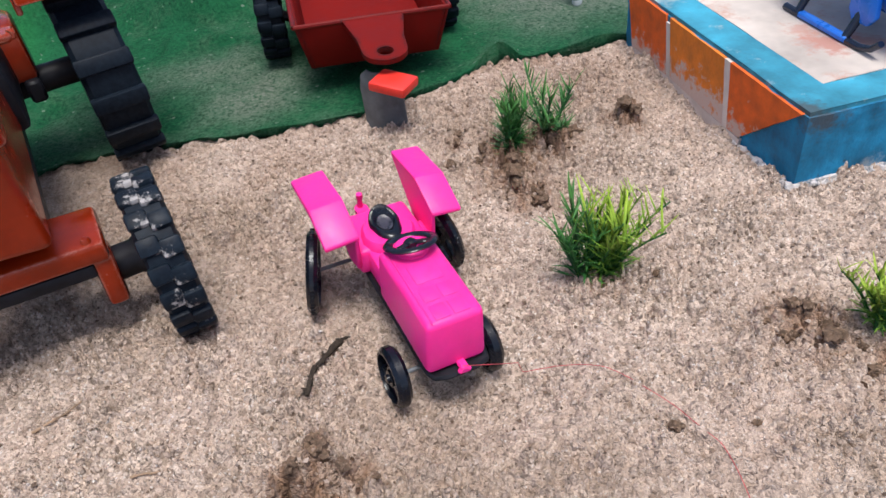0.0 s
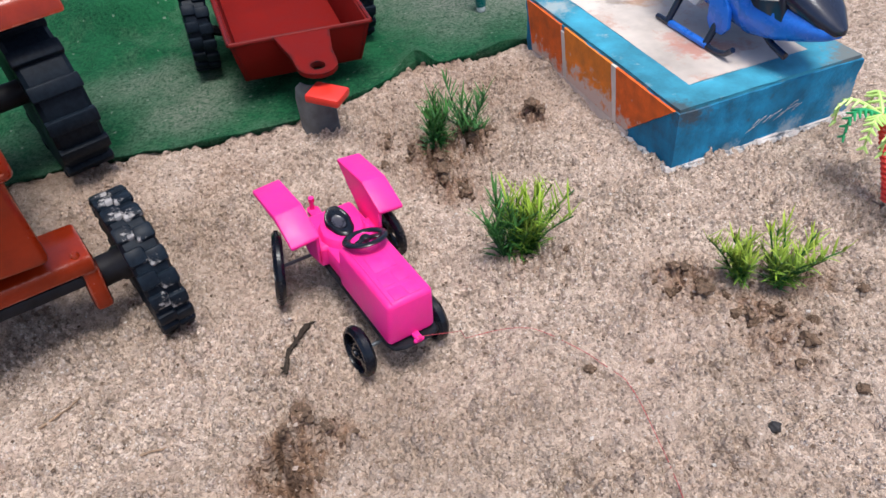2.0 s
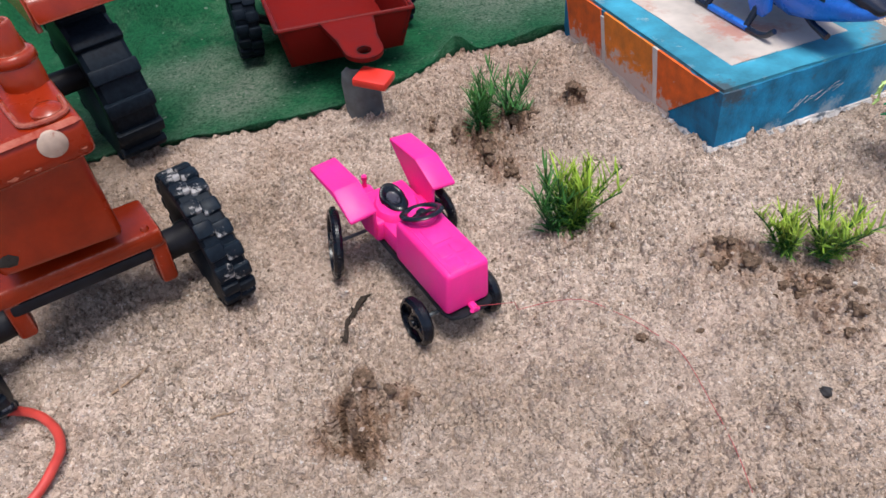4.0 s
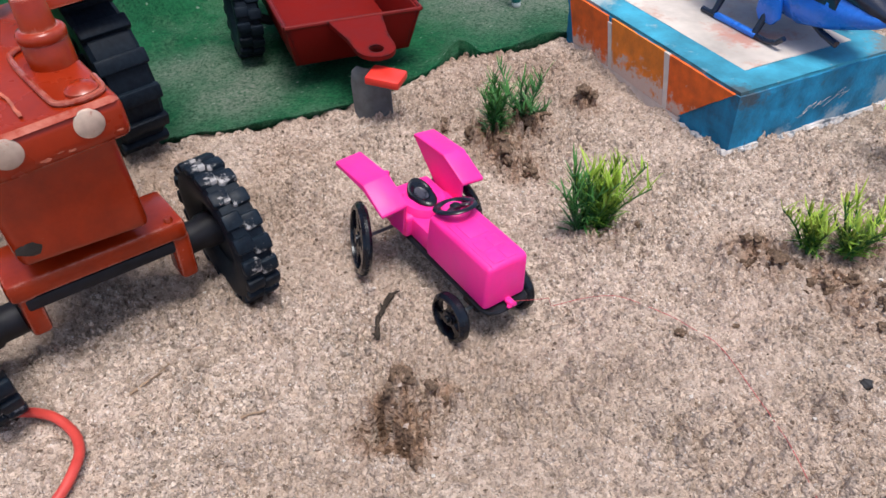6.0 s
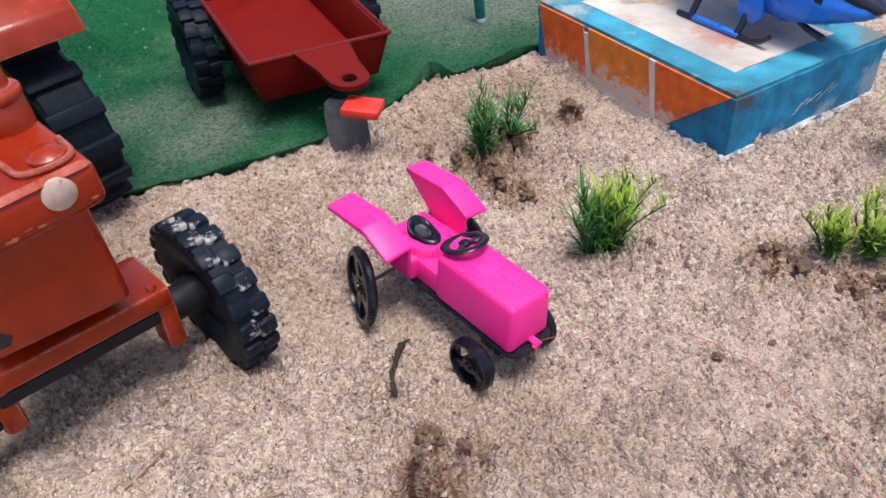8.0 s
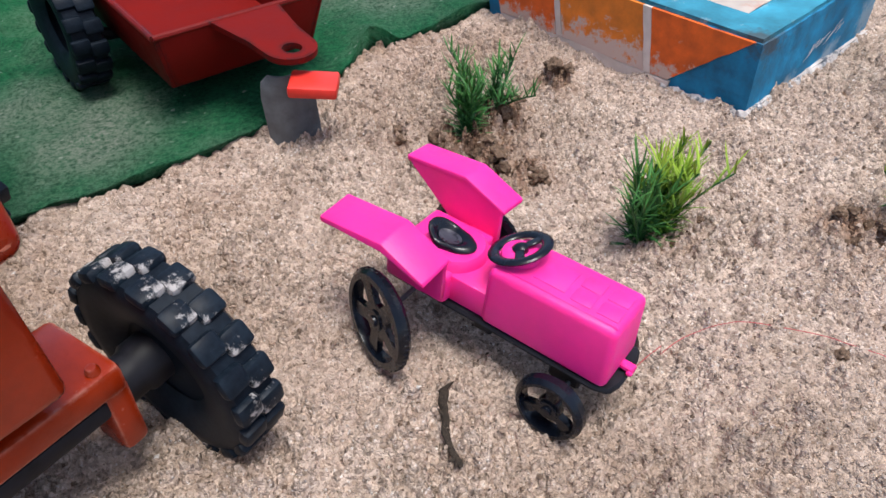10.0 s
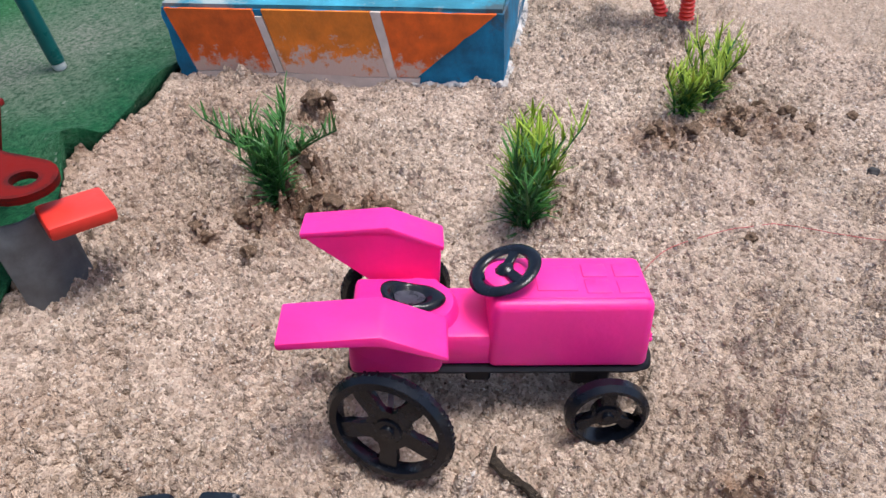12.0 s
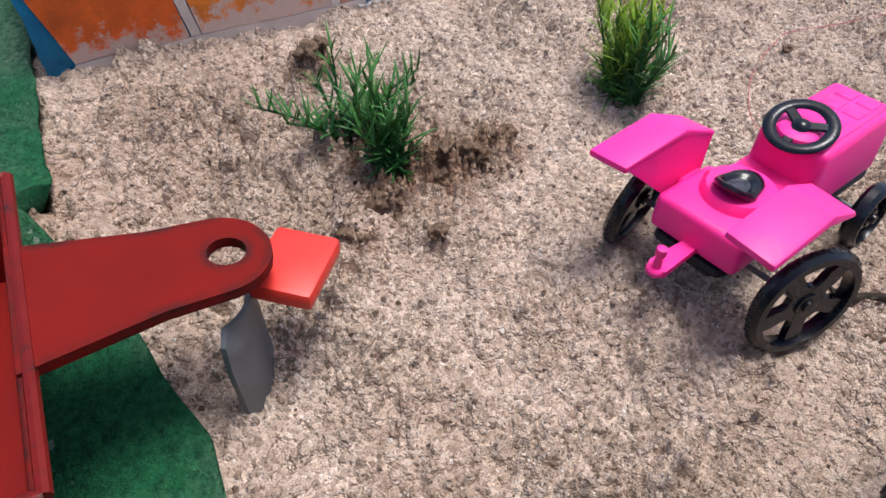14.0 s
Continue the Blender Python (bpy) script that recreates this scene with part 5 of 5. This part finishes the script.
def pebble(name, x, y, r, material, seed, label, category, group="", squash=0.75):
    bm = lump(bmesh.new(), r, seed, squash, 0.8 if name == "soil_clod" else 0.35, 3)
    ob = part(name, bm, material, smooth=60)
    ob.matrix_world = pose(x * U, y * U, (hz(x, y) + r * squash * 0.3) * U, 0, 0, seed * 50)
    return tagged(ob, label, category, group)


pebble("pebble", 2.062, -0.814, 0.034, STONE, 2.0, "small round black pebble on sand", "pebble", "pebbles")
pebble("pebble", 2.313, -0.794, 0.03, SOIL, 3.3, "small brown lump of soil", "pebble", "pebbles")
rnd = random.Random(21)
CLODS = ((0.616, 1.321, 0.055), (0.559, 1.408, 0.045), (0.5, 1.466, 0.05), (0.43, 1.515, 0.045), (0.401, 1.593, 0.05), (0.549, 1.360, 0.03), (0.361, 1.651, 0.035),
         (0.108, 1.932, 0.045), (-0.0538, 1.766, 0.035), (0.354, 1.719, 0.045), (0.223, 1.884, 0.05), (0.164, 2.000, 0.05), (0.665, 2.031, 0.05), (0.724, 1.904, 0.035), (0.766, 2.079, 0.045), (-0.0558, 2.077, 0.035), (-0.0152, 2.136, 0.03),
         (1.169, 2.275, 0.05), (1.239, 2.236, 0.045), (1.109, 2.313, 0.035), (2.012, 0.294, 0.035), (2.091, 0.139, 0.03), (2.614, 0.334, 0.03), (2.189, -0.056, 0.03),
         (2.605, -0.618, 0.035), (1.164, -0.379, 0.03), (1.566, -0.290, 0.028), (1.194, 0.642, 0.025), (1.822, 0.332, 0.03), (2.306, -0.444, 0.03), (2.893, 0.092, 0.03), (1.80, 0.20, 0.045), (1.88, 0.34, 0.04), (1.95, 0.12, 0.05), (2.10, 0.02, 0.04), (2.22, -0.08, 0.045), (2.40, -0.02, 0.04), (2.50, -0.14, 0.045), (2.45, -0.32, 0.05), (1.70, 0.30, 0.03),
         (-0.47, -0.56, 0.05), (-0.40, -0.59, 0.045), (-0.43, -0.53, 0.035), (-0.25, -0.70, 0.045), (-0.13, -0.735, 0.03), (-0.19, -0.715, 0.035), (-0.36, -1.09, 0.035), (-0.33, -0.97, 0.03), (-0.47, -0.68, 0.04))
for k, (x, y, r) in enumerate(CLODS):
    pebble("soil_clod", x + rnd.uniform(-0.03, 0.03), y + rnd.uniform(-0.03, 0.03), r * rnd.uniform(0.7, 1.1), SOIL, k * 1.7 + 0.4, "crumbly brown clod of damp soil", "soil clod", "soil clods", 0.8)


def twig(name, pts, r, material, label, shoots=0):
    """A crooked stem of uneven thickness, with a few short side shoots."""
    line = smooth_line([(x, y, 0) for x, y in pts], 7)
    level = np.array([hz(p.x, p.y) for p in line])
    level = np.convolve(np.pad(level, 4, mode="edge"), np.ones(9) / 9, "valid")
    line = [Vector((p.x, p.y, z + 0.01 + r * 0.8)) for p, z in zip(line, level)]
    bm = tube(bmesh.new(), line, r, r * 0.6, 7)
    rnd = random.Random(int(abs(pts[0][0]) * 1000))

    def crook(bm):
        for v in bm.verts:
            v.co += Vector((noise.noise(v.co * 22), noise.noise(v.co * 22 + Vector((5, 0, 0))), 0.5 * noise.noise(v.co * 30))) * r * 0.6
        return bm

    ob = tagged(part(name, crook(bm) if name == "twig" else bm, material), label, name)
    for _ in range(shoots):
        p = rnd.choice(line)
        d = Vector((rnd.uniform(-1, 1), rnd.uniform(-1, 1), 0.15)).normalized() * rnd.uniform(0.03, 0.06)
        part("shoot", crook(tube(bmesh.new(), [p, p + d * 0.6, p + d], r * 0.6, r * 0.2, 5)), material, ob)
    return ob


twig("twig", [(-0.493, 0.138), (-0.535, 0.005), (-0.572, -0.120), (-0.562, -0.256)], 0.020, BARK, "thin crooked dark twig on sand", 9)
twig("straw", [(-1.985, -0.483), (-1.884, -0.405), (-1.793, -0.298)], 0.008, STRAW, "thin dry straw on sand")
twig("straw", [(-1.306, -0.725), (-1.225, -0.700), (-1.165, -0.695)], 0.008, STRAW, "short dry straw on sand")
twig("twig", [(3.698, -1.685), (3.779, -1.607), (3.839, -1.529)], 0.025, BARK, "short knobbly dark twig on sand", 6)
twig("twig", [(4.576, -2.091), (4.675, -2.208), (4.734, -2.334)], 0.03, BARK, "short knobbly dark twig on sand", 6)
twig("straw", [(2.959, -3.456), (3.211, -3.309), (3.362, -3.241)], 0.012, STRAW, "thin dry straw on sand")
pebble("brick_fragment", 3.160, -3.407, 0.13, BRICKRED, 6.1, "worn flat fragment of red brick in sand", "brick fragment", "", 0.3)


# ---- loose grains and crumbs ----
def strewn(name, x, y, r, rnd, colours, label, category):
    """Many small uneven grains lying at plan places, as one mesh."""
    z, _ = sand_height(x, y)
    unit = np.array([(1, 0, 0), (0, 1, 0), (-1, 0, 0), (0, -1, 0), (0, 0, 0.8), (0, 0, -0.8)])
    tri = np.array([(0, 1, 4), (1, 2, 4), (2, 3, 4), (3, 0, 4), (1, 0, 5), (2, 1, 5), (3, 2, 5), (0, 3, 5)])
    jit = 1 + 0.8 * (rnd.random_sample((len(x), 6, 1)) - 0.5)
    a = rnd.uniform(0, 6.28, len(x))
    c, s = np.cos(a)[:, None], np.sin(a)[:, None]
    p = unit[None] * jit
    p = np.stack([p[..., 0] * c - p[..., 1] * s, p[..., 0] * s + p[..., 1] * c, p[..., 2]], -1) * r[:, None, None]
    p = p + np.stack([x, y, z + 0.3 * r], -1)[:, None]
    f = tri[None] + 6 * np.arange(len(x))[:, None, None]
    me = bpy.data.meshes.new(name)
    me.from_pydata((p.reshape(-1, 3) * U).tolist(), [], f.reshape(-1, 3).tolist())
    m, nt, b = mat_new(name)
    geo = nt.nodes.new("ShaderNodeNewGeometry")
    cr = nt.nodes.new("ShaderNodeValToRGB")
    cr.color_ramp.interpolation = "CONSTANT"
    e = cr.color_ramp.elements
    e[0].color, e[1].position, e[1].color = (*colours[0][1], 1), colours[1][0], (*colours[1][1], 1)
    for pos, col in colours[2:]:
        n = e.new(pos)
        n.color = (*col, 1)
    nt.links.new(geo.outputs["Random Per Island"], cr.inputs[0])
    nt.links.new(mixc(nt, ramp(nt, noisy(nt, 900, 3), 0.35, 0.65, 0.0, 0.4), cr.outputs[0], colours[0][1]), b.inputs["Base Color"])
    b.inputs["Roughness"].default_value = 1.0
    b.inputs["Specular IOR Level"].default_value = 0.1
    me.materials.append(m)
    return tagged(new(name, me), label, category, kind="stuff")


rs = np.random.RandomState(5)
gx, gy = rs.uniform(-2.6, 3.4, 15000), rs.uniform(-1.9, 3.6, 15000)
keep = gy < edge_y(gx) - 0.02
gx, gy = gx[keep], gy[keep]
strewn("sand_grains", gx, gy, 0.005 + 0.011 * rs.random_sample(len(gx)) ** 3, rs,
       ((0, (0.13, 0.09, 0.065)), (0.12, (0.30, 0.22, 0.165)), (0.4, (0.44, 0.34, 0.275)), (0.75, (0.52, 0.42, 0.35)), (0.985, (0.66, 0.60, 0.54))),
       "loose coarse sand grains and crumbs, beige and brown", "sand grains")
cx, cy = [], []
for sx, sy, r, s in SOIL_AND_SHADE_SPOTS:
    n = int((420 if sy > -0.7 else 160) * r * s)
    cx.append(sx + rs.normal(0, r * 0.48, n))
    cy.append(sy + rs.normal(0, r * 0.48, n))
cx, cy = np.concatenate(cx), np.concatenate(cy)
strewn("soil_crumbs", cx, cy, 0.004 + 0.014 * rs.random_sample(len(cx)) ** 3, rs,
       ((0, (0.07, 0.042, 0.028)), (0.3, (0.13, 0.085, 0.056)), (0.6, (0.20, 0.135, 0.095)), (0.88, (0.33, 0.24, 0.18))),
       "small dark crumbs of damp soil on the sand", "soil crumbs")
